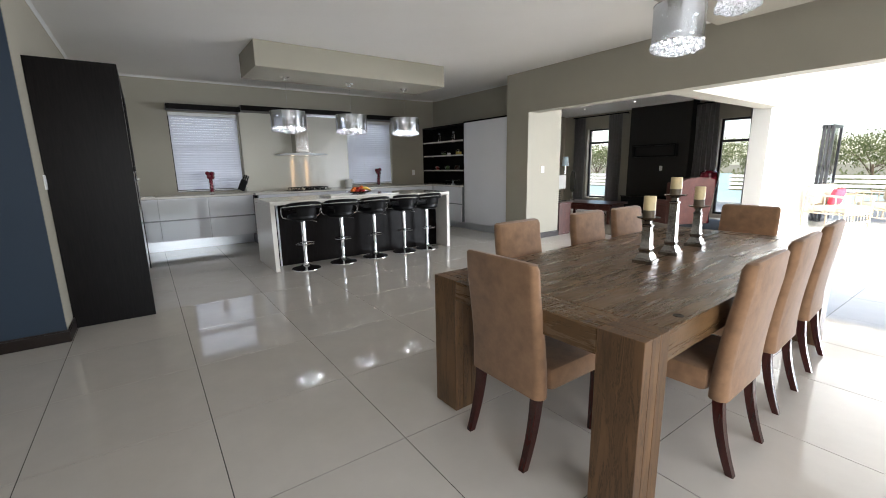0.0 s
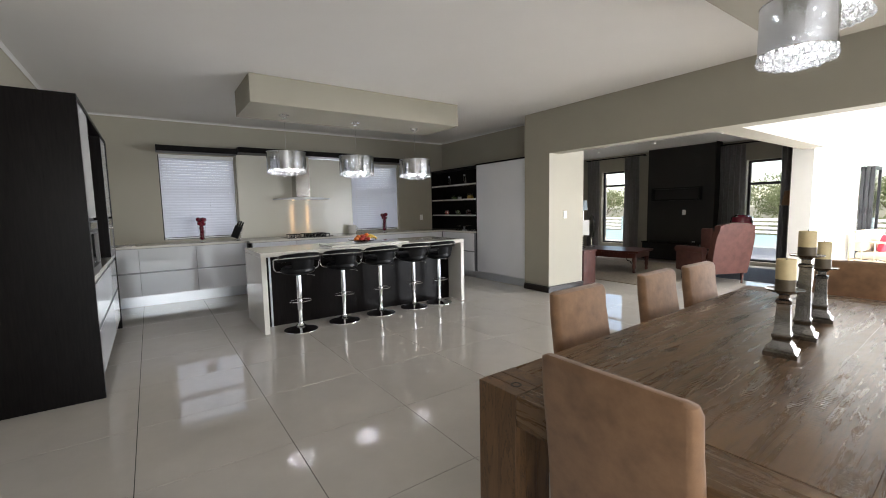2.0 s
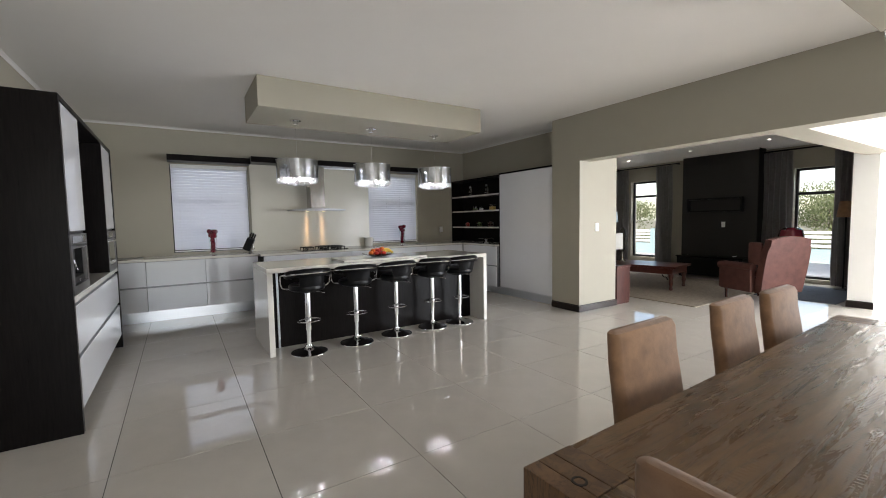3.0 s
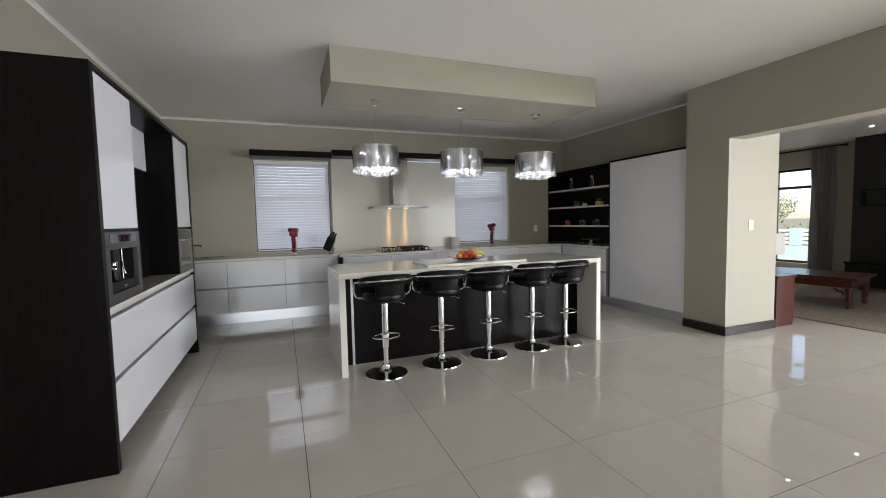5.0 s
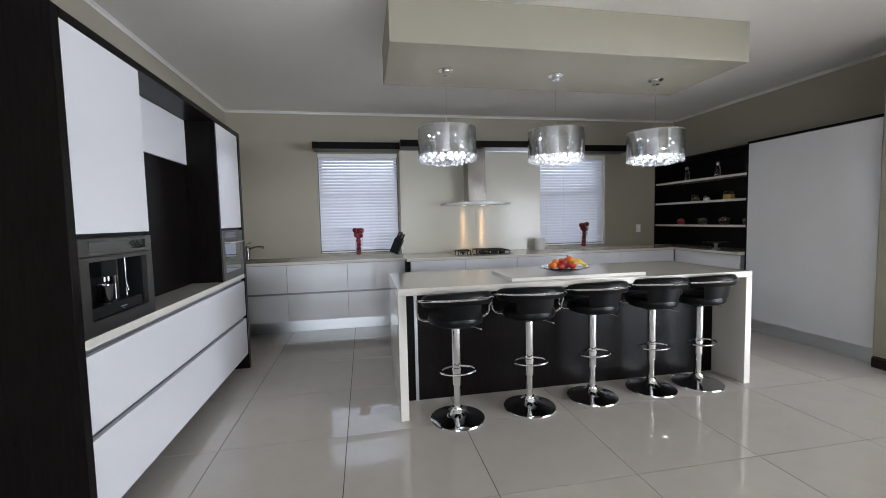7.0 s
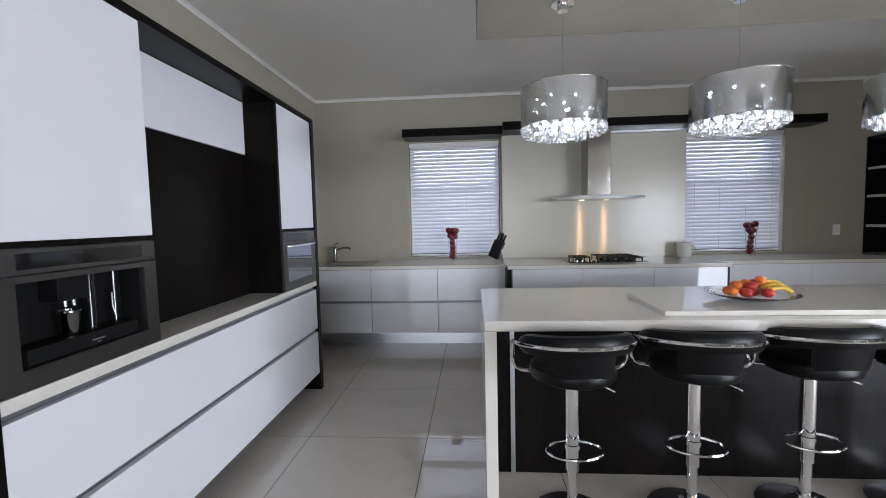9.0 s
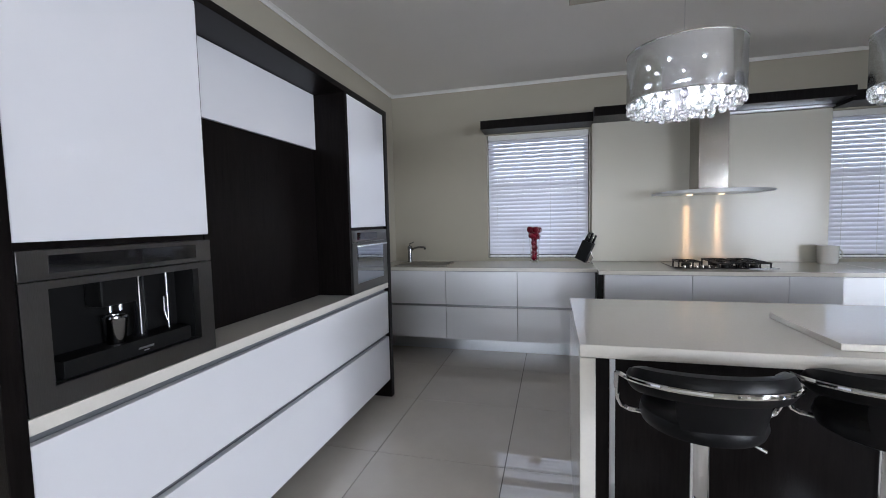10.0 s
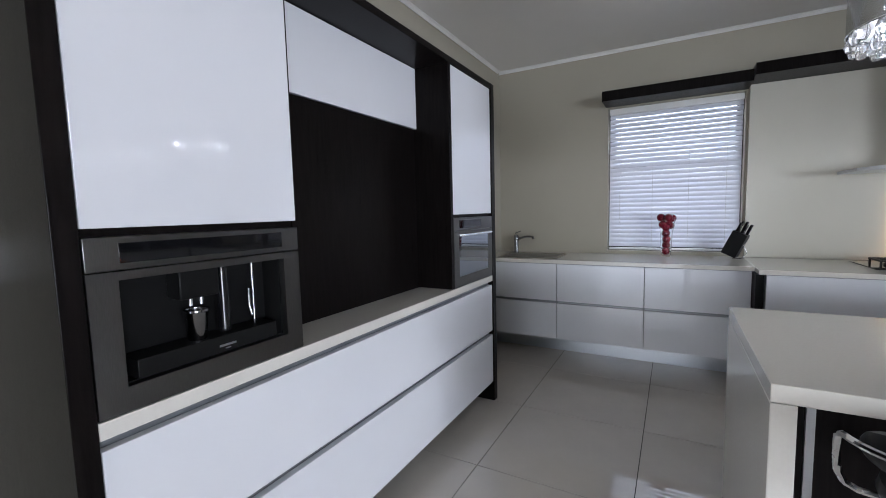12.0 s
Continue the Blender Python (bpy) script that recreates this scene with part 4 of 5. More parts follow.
# ---- kitchen windows, blinds and pelmets ----
def kitchen_window(n, x0, x1):
    o = thing("window_%d" % n, ((x0 + x1) / 2, YB + 0.14, WZ0), label="dark framed kitchen window behind a white blind", category="window", kind="structure")
    y0, y1 = YB + 0.12, YB + 0.17
    part("window_frame", boxes(((x0, y0, WZ0), (x0 + 0.05, y1, WZ1)), ((x1 - 0.05, y0, WZ0), (x1, y1, WZ1)),
                               ((x0 + 0.05, y0, WZ0), (x1 - 0.05, y1, WZ0 + 0.05)), ((x0 + 0.05, y0, WZ1 - 0.05), (x1 - 0.05, y1, WZ1)),
                               ((x0 + 0.05, y0, 1.70), (x1 - 0.05, y1, 1.76))), M["frame"], o)
    part("pane", boxes(((x0 + 0.05, y0 + 0.02, WZ0 + 0.05), (x1 - 0.05, y0 + 0.026, 1.70))), M["glass"], o).visible_shadow = False
    part("pane", boxes(((x0 + 0.05, y0 + 0.02, 1.76), (x1 - 0.05, y0 + 0.026, WZ1 - 0.05))), M["glass"], o).visible_shadow = False
    part("window_sill", boxes(((x0, YB + 0.002, WZ0 - 0.027), (x1, y0 - 0.002, WZ0 + 0.003))), M["quartz"], o, smooth=False)
    b = thing("blind", ((x0 + x1) / 2, YB + 0.05, WZ0), label="lowered white slatted venetian blind", category="blind", group="kitchen blinds")
    yb = YB + 0.045
    part("head_rail", boxes(((x0 + 0.012, yb - 0.03, WZ1 - 0.055), (x1 - 0.012, yb + 0.03, WZ1 - 0.002)), bevel=0.003), M["white"], b)
    part("bottom_rail", boxes(((x0 + 0.014, yb - 0.022, WZ0 + 0.012), (x1 - 0.014, yb + 0.022, WZ0 + 0.028)), bevel=0.004), M["white"], b)
    me = None
    z = WZ0 + 0.062
    while z < WZ1 - 0.065:
        if me is None:
            bm = bmesh.new()
            w = (x1 - x0) / 2 - 0.014
            prev = None
            for k in range(5):
                s = -0.024 + 0.012 * k
                yy, zz = s, 0.004 * (1 - (s / 0.024) ** 2)
                row = [bm.verts.new((sx * w, yy, zz + dz)) for sx in (-1, 1) for dz in (0, -0.0016)]
                if prev:
                    bm.faces.new((prev[0], prev[2], row[2], row[0]))
                    bm.faces.new((prev[3], prev[1], row[1], row[3]))
                prev = row
            me = mesh_of("slat", bm, M["slat"])
        s = new("slat", me)
        s.parent = b
        s.matrix_basis = base_of(b).inverted() @ pose((x0 + x1) / 2, yb, z, 60 + random.uniform(-0.7, 0.7), random.uniform(-0.03, 0.03), 0)
        z += 0.0415
    for fx in (0.10, 0.36, 0.63, 0.89):
        xx = x0 + fx * (x1 - x0)
        part("cord", boxes(((xx - 0.001, yb - 0.027, WZ0 + 0.02), (xx + 0.001, yb - 0.0255, WZ1 - 0.05))), M["white"], b, smooth=False)
    return o


kitchen_window(1, *W1)
kitchen_window(2, *W2)


def pelmet(x0, x1, y0, z0, z1):
    solo("pelmet", boxes(((x0, y0, z0), (x1, YB - 0.002, z1)), bevel=0.002), M["wenge"], "dark wenge pelmet box above the window", "pelmet", "pelmets")


pelmet(1.945, 3.045, 10.49, 2.285, 2.372)
pelmet(3.047, 5.10, 10.44, 2.315, 2.402)
pelmet(5.102, 6.37, 10.49, 2.285, 2.372)
sp = thing("splashback", (4.07, 10.75, 0.90), label="cream back-painted glass splashback in two panels", category="splashback")
part("panel", boxes(((3.055, 10.742, 0.902), (4.0699, YB - 0.003, 2.312))), M["splash"], sp)
part("panel", boxes(((4.0701, 10.742, 0.902), (5.095, YB - 0.003, 2.288))), M["splash"], sp)
solo("pelmet_light_strip", boxes(((4.22, 10.695, 2.293), (5.09, 10.738, 2.313)), bevel=0.002), M["alu"], "slim aluminium strip under the pelmet", "strip")

# hood
hood = thing("cooker_hood", (4.07, 10.5, 1.55), label="stainless steel chimney cooker hood with slim canopy", category="cooker hood")
part("chimney", boxes(((3.95, 10.47, 1.60), (4.19, 10.740, 2.30)), bevel=0.003), M["steel"], hood)
part("chimney_base", boxes(((3.90, 10.42, 1.585), (4.24, 10.740, 1.60)), bevel=0.003), M["steel"], hood)
bm = bmesh.new()
rows = []
for k in range(17):
    u = -1 + 2 * k / 16
    x = 4.06 + 0.445 * u
    d = 0.020 + 0.014 * (1 - abs(u) ** 3)
    yfr = 10.27 + 0.07 * u * u
    rows.append([bm.verts.new(c) for c in ((x, yfr, 1.552), (x, 10.740, 1.552), (x, 10.740, 1.552 + d), (x, yfr + 0.004, 1.552 + d))])
for p, q in zip(rows, rows[1:]):
    for k in range(4):
        bm.faces.new((p[k], p[(k + 1) % 4], q[(k + 1) % 4], q[k]))
bm.faces.new(rows[0][::-1]), bm.faces.new(rows[-1])
bmesh.ops.recalc_face_normals(bm, faces=bm.faces)
part("canopy", bm, M["alu"], hood, "slim brushed steel canopy")
for x in (3.93, 4.20):
    part("hood_light", lathe([(0, 0), (0.022, 0), (0.026, 0.002), (0.026, 0.006), (0, 0.006)], 16, None, (x, 10.65, 1.5455)), M["halogen"], hood, "small lit halogen")
    for power, cone in ((2.0, 46), (20.0, 16), (22.0, 8.5)):
        l = new("hood_lamp", bpy.data.lights.new("hood_lamp", "SPOT"))
        l.data.energy, l.data.color, l.data.spot_size, l.data.spot_blend, l.data.shadow_soft_size = power, (1.0, 0.60, 0.27), radians(cone), 1.0, 0.005
        l.matrix_world = look((x, 10.708, 1.538), (x, 10.742, 0.98))

# hob
hob = thing("gas_hob", (4.07, 10.36, 0.90), label="black glass gas hob with cast iron pan supports", category="hob")
part("hob_plate", boxes(((3.62, 10.12, 0.9005), (4.52, 10.62, 0.908)), bevel=0.002), M["black_gloss"], hob)
for x, y, r in ((3.80, 10.38, 0.048), (4.12, 10.26, 0.042), (4.12, 10.50, 0.036), (4.37, 10.26, 0.036), (4.37, 10.50, 0.042)):
    part("burner", lathe([(0, 0.908), (r, 0.908), (r, 0.920), (r * 0.75, 0.928), (0, 0.930)], 20, None, (x, y, 0)), M["black"], hob)
    bm = bmesh.new()
    s = 0.105
    for a, b in (((x - s, y - s, 0.938), (x + s, y - s + 0.012, 0.950)), ((x - s, y + s - 0.012, 0.938), (x + s, y + s, 0.950)),
                 ((x - s, y - s + 0.012, 0.938), (x - s + 0.012, y + s - 0.012, 0.950)), ((x + s - 0.012, y - s + 0.012, 0.938), (x + s, y + s - 0.012, 0.950)),
                 ((x - s + 0.012, y - 0.006, 0.9385), (x - 0.03, y + 0.006, 0.953)), ((x + 0.03, y - 0.006, 0.9385), (x + s - 0.012, y + 0.006, 0.953)),
                 ((x - 0.006, y - s + 0.012, 0.9385), (x + 0.006, y - 0.03, 0.953)), ((x - 0.006, y + 0.03, 0.9385), (x + 0.006, y + s - 0.012, 0.953))):
        box(bm, a, b)
    for u in (-1, 1):
        for v in (-1, 1):
            box(bm, (x + u * (s - 0.008) - 0.006, y + v * (s - 0.008) - 0.006, 0.908), (x + u * (s - 0.008) + 0.006, y + v * (s - 0.008) + 0.006, 0.9375))
    part("pan_support", bm, M["black"], hob, "cast iron pan support", smooth=False)
for k in range(5):
    part("knob", lathe([(0, 0), (0.014, 0), (0.012, 0.018), (0, 0.020)], 16, None, (3.72 + 0.055 * k, 10.165, 0.908)), M["steel"], hob, "steel control knob")

hob.matrix_basis = pose(4.065, 10.36, 0.90) @ Matrix.Diagonal((0.86, 0.95, 1, 1))

# sink and tap
sink = thing("kitchen_sink", (1.28, 10.42, 0.90), label="slim stainless steel sink set in the worktop", category="sink")
part("rim", boxes(((1.06, 10.20, 0.9005), (1.62, 10.215, 0.9035)), ((1.06, 10.585, 0.9005), (1.62, 10.60, 0.9035)), ((1.06, 10.215, 0.9005), (1.075, 10.585, 0.9035)), ((1.605, 10.215, 0.9005), (1.62, 10.585, 0.9035))), M["steel"], sink, smooth=False)
part("basin", boxes(((1.075, 10.215, 0.9003), (1.605, 10.585, 0.9012))), M["dark_steel"], sink, smooth=False)
tap = thing("kitchen_tap", (1.08, 10.67, 0.90), label="chrome single-lever kitchen mixer tap", category="tap")
part("tap_body", lathe([(0, 0), (0.030, 0), (0.030, 0.006), (0.023, 0.010), (0.021, 0.13), (0.026, 0.135), (0.026, 0.165), (0.018, 0.18), (0, 0.182)], 20), M["dark_chrome"], tap, local=True)
part("spout", tube([(0.0, 0, 0.12), (0.05, -0.02, 0.15), (0.12, -0.05, 0.168), (0.18, -0.08, 0.17), (0.205, -0.09, 0.165), (0.21, -0.092, 0.145)], 0.011, 10), M["dark_chrome"], tap, local=True)
part("lever", tube([(0, 0, 0.18), (-0.01, 0.0, 0.20), (0.05, -0.02, 0.222)], 0.006, 8), M["dark_chrome"], tap, local=True)


# vases of red balls
def ball_vase(x, y, seed):
    rnd = random.Random(seed)
    v = thing("glass_vase", (x, y, 0.90), label="tall flared clear glass vase with red balls", category="vase", group="vases on the worktop")
    part("glass", lathe([(0, 0.001), (0.036, 0.001), (0.038, 0.012), (0.046, 0.20), (0.066, 0.335), (0.0635, 0.335), (0.0435, 0.20), (0.034, 0.014), (0, 0.014)], 28), M["glass"], v, local=True).visible_shadow = False
    for k in range(6):
        part("ball", ball(0.033, (rnd.uniform(-0.004, 0.004), rnd.uniform(-0.004, 0.004), 0.048 + 0.050 * k)), M["red"], v, "glossy red ball", local=True)
    for k in range(4):
        a = k * 1.57 + rnd.uniform(0, 0.6)
        part("ball", ball(0.034, (0.044 * math.cos(a), 0.042 * math.sin(a), 0.325 + rnd.uniform(-0.01, 0.01))), M["red"], v, "glossy red ball", local=True)
    part("ball", ball(0.030, (0.030, 0.006, 0.262)), M["red"], v, "glossy red ball", local=True)
    part("ball", ball(0.030, (-0.030, -0.012, 0.272)), M["red"], v, "glossy red ball", local=True)
    v.matrix_basis = pose(x, y, 0.90) @ Matrix.Diagonal((1.06, 1.06, 1.04, 1))


ball_vase(2.475, 10.63, 3)
ball_vase(5.74, 10.64, 8)

# knife block
kb = thing("knife_block", (2.93, 10.58, 0.90), -20, "black slanted knife block holding black knives", "knife block")
tilt = Matrix.Translation((0, 0, 0.035)) @ Matrix.Rotation(radians(24), 4, "Y")
bm = boxes(((-0.05, -0.045, -0.0), (0.06, 0.045, 0.20)), bevel=0.004)
bmesh.ops.transform(bm, matrix=tilt, verts=bm.verts)
bmesh.ops.bisect_plane(bm, geom=bm.verts[:] + bm.edges[:] + bm.faces[:], plane_co=(0, 0, 0.001), plane_no=(0, 0, 1), clear_inner=True)
part("block", bm, M["black"], kb, local=True)
for k, (u, v) in enumerate(((-0.025, -0.02), (-0.025, 0.02), (0.01, -0.02), (0.01, 0.02), (0.042, 0.0))):
    bm = boxes(((u - 0.011, v - 0.009, 0.2005), (u + 0.011, v + 0.009, 0.275 + 0.012 * (k % 3))), bevel=0.005)
    bmesh.ops.transform(bm, matrix=tilt, verts=bm.verts)
    part("knife_handle", bm, M["black_gloss"], kb, "black knife handle", local=True)
part("stand", tube([(0.03, 0.0, 0.002), (0.09, 0.0, 0.004), (0.125, 0, 0.05), (0.10, 0, 0.13)], 0.004, 8), M["chrome"], kb, "curved steel stand", local=True)

# pot by the hob
pot = thing("ceramic_pot", (5.02, 10.60, 0.90), label="pale ceramic utensil pot with a ring handle", category="pot")
part("pot", lathe([(0, 0.001), (0.064, 0.001), (0.074, 0.02), (0.078, 0.15), (0.080, 0.158), (0.072, 0.158), (0.070, 0.02), (0, 0.012)], 30), M["ceramic"], pot, local=True)
part("handle", tube([(0.075 + 0.035 * math.sin(a), 0, 0.085 - 0.045 * math.cos(a)) for a in [math.pi * k / 10 for k in range(11)]], 0.006, 8), M["ceramic"], pot, local=True)

# fruit bowl
fb = thing("fruit_bowl", (4.12, 8.06, 0.9245), label="wide glass bowl heaped with oranges, apples and bananas", category="fruit bowl")
part("bowl", lathe([(0, 0.001), (0.09, 0.001), (0.12, 0.012), (0.215, 0.046), (0.218, 0.050), (0.205, 0.050), (0.115, 0.018), (0, 0.008)], 40), M["glass"], fb, "clear glass dish", local=True).visible_shadow = False
part("dish_base", lathe([(0, 0.009), (0.11, 0.0185), (0.165, 0.038), (0.170, 0.043), (0.16, 0.043), (0.10, 0.024), (0, 0.014)], 32), M["ceramic"], fb, local=True)
FR = [(-0.10, 0.02, 0.062, "o"), (-0.045, 0.06, 0.062, "o"), (-0.05, -0.045, 0.062, "r"), (0.015, 0.0, 0.06, "r"), (0.04, 0.07, 0.062, "o"), (0.05, -0.06, 0.062, "r"), (-0.075, 0.0, 0.102, "o"),
      (-0.01, 0.03, 0.105, "o"), (0.035, 0.03, 0.105, "r"), (-0.02, -0.03, 0.10, "r"), (0.06, 0.02, 0.125, "o"), (-0.12, -0.04, 0.072, "o")]
for x, y, z, c in FR:
    part("orange" if c == "o" else "apple", ball(0.032, (x, y, z - 0.004), squash=0.92), M["fruit_o" if c == "o" else "fruit_r"], fb, local=True)
for k in range(3):
    part("banana", tube([(0.06 + 0.13 * s, -0.03 + 0.035 * k, 0.055 + 0.012 * k + 0.05 * (1 - (2 * s - 1) ** 2) * 0.6) for s in [j / 8 for j in range(9)]], 0.016, 10), M["fruit_y"], fb, "ripe banana", local=True)

fb.matrix_basis = pose(4.09, 8.03, 0.9245) @ Matrix.Diagonal((0.92, 0.92, 0.78, 1))

# things on the shelves
def jar(name, x, y, z, h, r, m, label, category):
    o = thing(name, (x, y, z), label=label, category=category, group="things on the shelves")
    part("body", lathe([(0, 0.0005), (r, 0.0005), (r * 1.02, h * 0.08), (r, h * 0.55), (r * 0.55, h * 0.72), (r * 0.5, h * 0.80), (0, h * 0.80)], 20), m, o, local=True)
    part("lid", lathe([(0, h * 0.803), (r * 0.56, h * 0.803), (r * 0.56, h * 0.93), (r * 0.3, h), (0, h)], 16), M["alu"], o, "silver lid", local=True)


for y in (10.25, 9.72, 9.26):
    jar("glass_bottle", 7.12, y, 1.8335, 0.20, 0.036, M["crystal"], "clear glass bottle with a silver top", "bottle")
for y, r, m in ((10.10, 0.06, "green"), (9.55, 0.07, "fruit_y"), (9.9, 0.045, "ceramic")):
    o = thing("lidded_jar", (7.13, y, 1.5335), label="squat glass jar of dried goods", category="jar", group="things on the shelves")
    part("contents", lathe([(0, 0.004), (r * 0.85, 0.004), (r * 0.92, r * 0.9), (0, r * 1.1)], 18), M[m], o, local=True)
    part("jar", lathe([(0, 0.0005), (r * 0.9, 0.0005), (r, r * 0.3), (r, r * 1.3), (r * 0.8, r * 1.5), (r * 0.78, r * 1.5), (r * 0.95, r * 1.28), (r * 0.95, r * 0.3), (0, 0.002)], 22), M["glass"], o, local=True).visible_shadow = False
for y, r, m in ((10.35, 0.055, "fruit_r"), (9.95, 0.06, "green"), (9.60, 0.065, "redwood"), (9.27, 0.055, "green")):
    o = thing("glass_bowl", (7.12, y, 1.2135), label="small dark glass bowl of dried goods", category="bowl", group="things on the shelves")
    part("contents", ball(r * 0.8, (0, 0, r * 0.8), squash=0.9), M[m], o, local=True)
    part("bowl", lathe([(0, 0.0005), (r * 0.6, 0.0005), (r * 1.05, r * 0.7), (r * 1.1, r * 1.4), (r * 1.05, r * 1.4), (r, r * 0.72), (0, 0.003)], 22), M["glass"], o, local=True).visible_shadow = False
cs = thing("cake_stand", (7.02, 9.62, 0.90), label="clear glass cake stand on a short foot", category="cake stand")
part("plate", lathe([(0, 0.075), (0.15, 0.080), (0.158, 0.090), (0.155, 0.092), (0.148, 0.085), (0, 0.081)], 36), M["crystal"], cs, local=True)
part("foot", lathe([(0, 0.0005), (0.05, 0.0005), (0.045, 0.008), (0.014, 0.02), (0.018, 0.05), (0.03, 0.0745), (0, 0.0745)], 24), M["alu"], cs, local=True)


# ---- switches and sockets ----
def plate(name, at, axis, label):
    """A white plate on a wall: axis 0 faces -x, 1 faces -y, 2 faces +x."""
    rot = {0: -90, 1: 0, 2: 90}[axis]
    o = thing(name, at, rot, label, name.split("_")[-1])
    part("plate", boxes(((-0.037, -0.009, -0.058), (0.037, 0, 0.058)), bevel=0.003), M["white"], o, local=True)
    part("rocker", boxes(((-0.018, -0.013, -0.022), (0.018, -0.0092, 0.022)), bevel=0.002), M["white"], o, local=True)
    return o


plate("light_switch", (7.205, PY - 0.0005, 1.213), 1, "white light switch plate on the pier")
plate("light_switch", (XL + 0.0005, 6.76, 1.236), 2, "white light switch plate on the wall end")
plate("wall_socket", (6.72, YB - 0.0005, 1.16), 1, "white wall socket above the worktop")
plate("wall_socket", (12.0 - 0.0005, 7.68, 1.15), 0, "white wall socket on the charcoal wall")
plate("wall_socket", (12.0 - 0.0005, 7.45, 0.42), 0, "white wall socket near the lounge floor")


# ---- pendant lamps ----
drop_me = mesh_of("crystal_drop", lathe([(0, -0.026), (0.011, -0.022), (0.0165, -0.008), (0.0150, 0.005), (0.007, 0.020), (0.0, 0.036)], 8), M["cut"])


def pendant(name, x, y, z0, r, h, ceiling, label, group, drum=True, drops=34):
    """z0 is the lower rim; crystals hang under it."""
    rnd = random.Random(int(x * 100))
    o = thing(name, (x, y, z0), label=label, category="pendant lamp" if drum else "ceiling lamp", group=group)
    if drum:
        sh = part("shade", lathe([(r, 0), (r, h), (r - 0.0015, h), (r - 0.0015, 0), (r, 0)], 56), M["film"], o, "mirrored see-through drum shade", local=True)
        for zz in (0.0, h):
            part("rim", tube([(r * math.cos(a), r * math.sin(a), zz) for a in [2 * math.pi * k / 56 for k in range(56)]], 0.0025, 6, closed=True), M["chrome"], sh, local=True)
    zp = h * (0.06 if drum else 0.80)
    plate = part("crystal_plate", lathe([(0, zp), (r * 0.93, zp), (r * 0.93, zp + 0.006), (0, zp + 0.006)], 36), M["white"], o, "white reflector plate", local=True)
    if drum:
        part("spider", tube([(-r, 0, h * 0.9), (r, 0, h * 0.9)], 0.003, 6), M["chrome"], o, local=True)
    if ceiling:
        part("rod", tube([(0, 0, zp), (0, 0, ceiling - z0 - 0.03)], 0.0014, 8), M["chrome"], o, "thin suspension cable", local=True)
        part("ceiling_rose", lathe([(0, ceiling - z0 - 0.045), (0.028, ceiling - z0 - 0.045), (0.030, ceiling - z0 - 0.012), (0.060, ceiling - z0 - 0.010), (0.060, ceiling - z0 - 0.0005), (0, ceiling - z0 - 0.0005)], 28), M["chrome"], o, "chrome ceiling rose", local=True)
    n = 0
    for ring, (rr, cnt, dz) in enumerate(((0.94, 24, -0.016), (0.72, 15, -0.030), (0.48, 10, -0.040), (0.22, 5, -0.046))):
        for k in range(cnt):
            a = 2 * math.pi * (k + 0.5 * (ring % 2)) / cnt + rnd.uniform(-0.03, 0.03)
            d = new("crystal_drop", drop_me)
            d.parent = plate
            d.location = (r * rr * math.cos(a), r * rr * math.sin(a), dz + rnd.uniform(-0.008, 0.006))
            d.rotation_euler = (rnd.uniform(-0.15, 0.15), rnd.uniform(-0.15, 0.15), a)
    if not drum:
        bm = bmesh.new()
        for ring, (rr, cnt) in enumerate(((0.86, 22), (0.62, 16), (0.36, 10))):
            for k in range(cnt):
                a = 2 * math.pi * (k + 0.3 * ring) / cnt
                for q in range(3):
                    ball(0.0095, (r * rr * math.cos(a), r * rr * math.sin(a), h * (0.62 - 0.2 * q)), bm, 6, 4)
        tagged(part("crystal_strings", bm, M["cut"], o, "strings of small crystal beads", local=True), kind="stuff")
    for k in range(18):
        a = 2 * math.pi * k * 0.382 + 0.4
        part("bulb", ball(0.0062 if r > 0.2 else 0.005, (r * 0.62 * math.cos(a), r * 0.62 * math.sin(a), h * ((-0.01 if k % 3 else 0.42 + 0.04 * ((k * 7) % 11)) if drum else 0.3)), u=10, v=6), M["bulb"], o, "lit halogen capsule", local=True)
    return o


for x in (3.205, 4.11, 5.02):
    pendant("pendant_lamp", x, 8.20, 1.845, 0.225, 0.208, 2.50, "mirrored drum pendant lamp with hanging crystals", "pendants above the island")
pendant("pendant_lamp", 4.225, 3.605, 2.010, 0.141, 0.215, 2.52, "mirrored drum pendant lamp with hanging crystals", "lamps above the table")
pendant("ceiling_lamp", 5.148, 3.663, 2.42, 0.140, 0.10, 0, "flush crystal ceiling lamp on a dark plate", "lamps above the table", drum=False)
o = [q for q in scene.objects if q.name.startswith("ceiling_lamp")][0]
part("mounting_plate", lathe([(0, 2.485), (0.155, 2.485), (0.155, 2.519), (0, 2.519)], 36, None, (5.148, 3.663, 0)), M["black_gloss"], o, "dark round mounting plate")


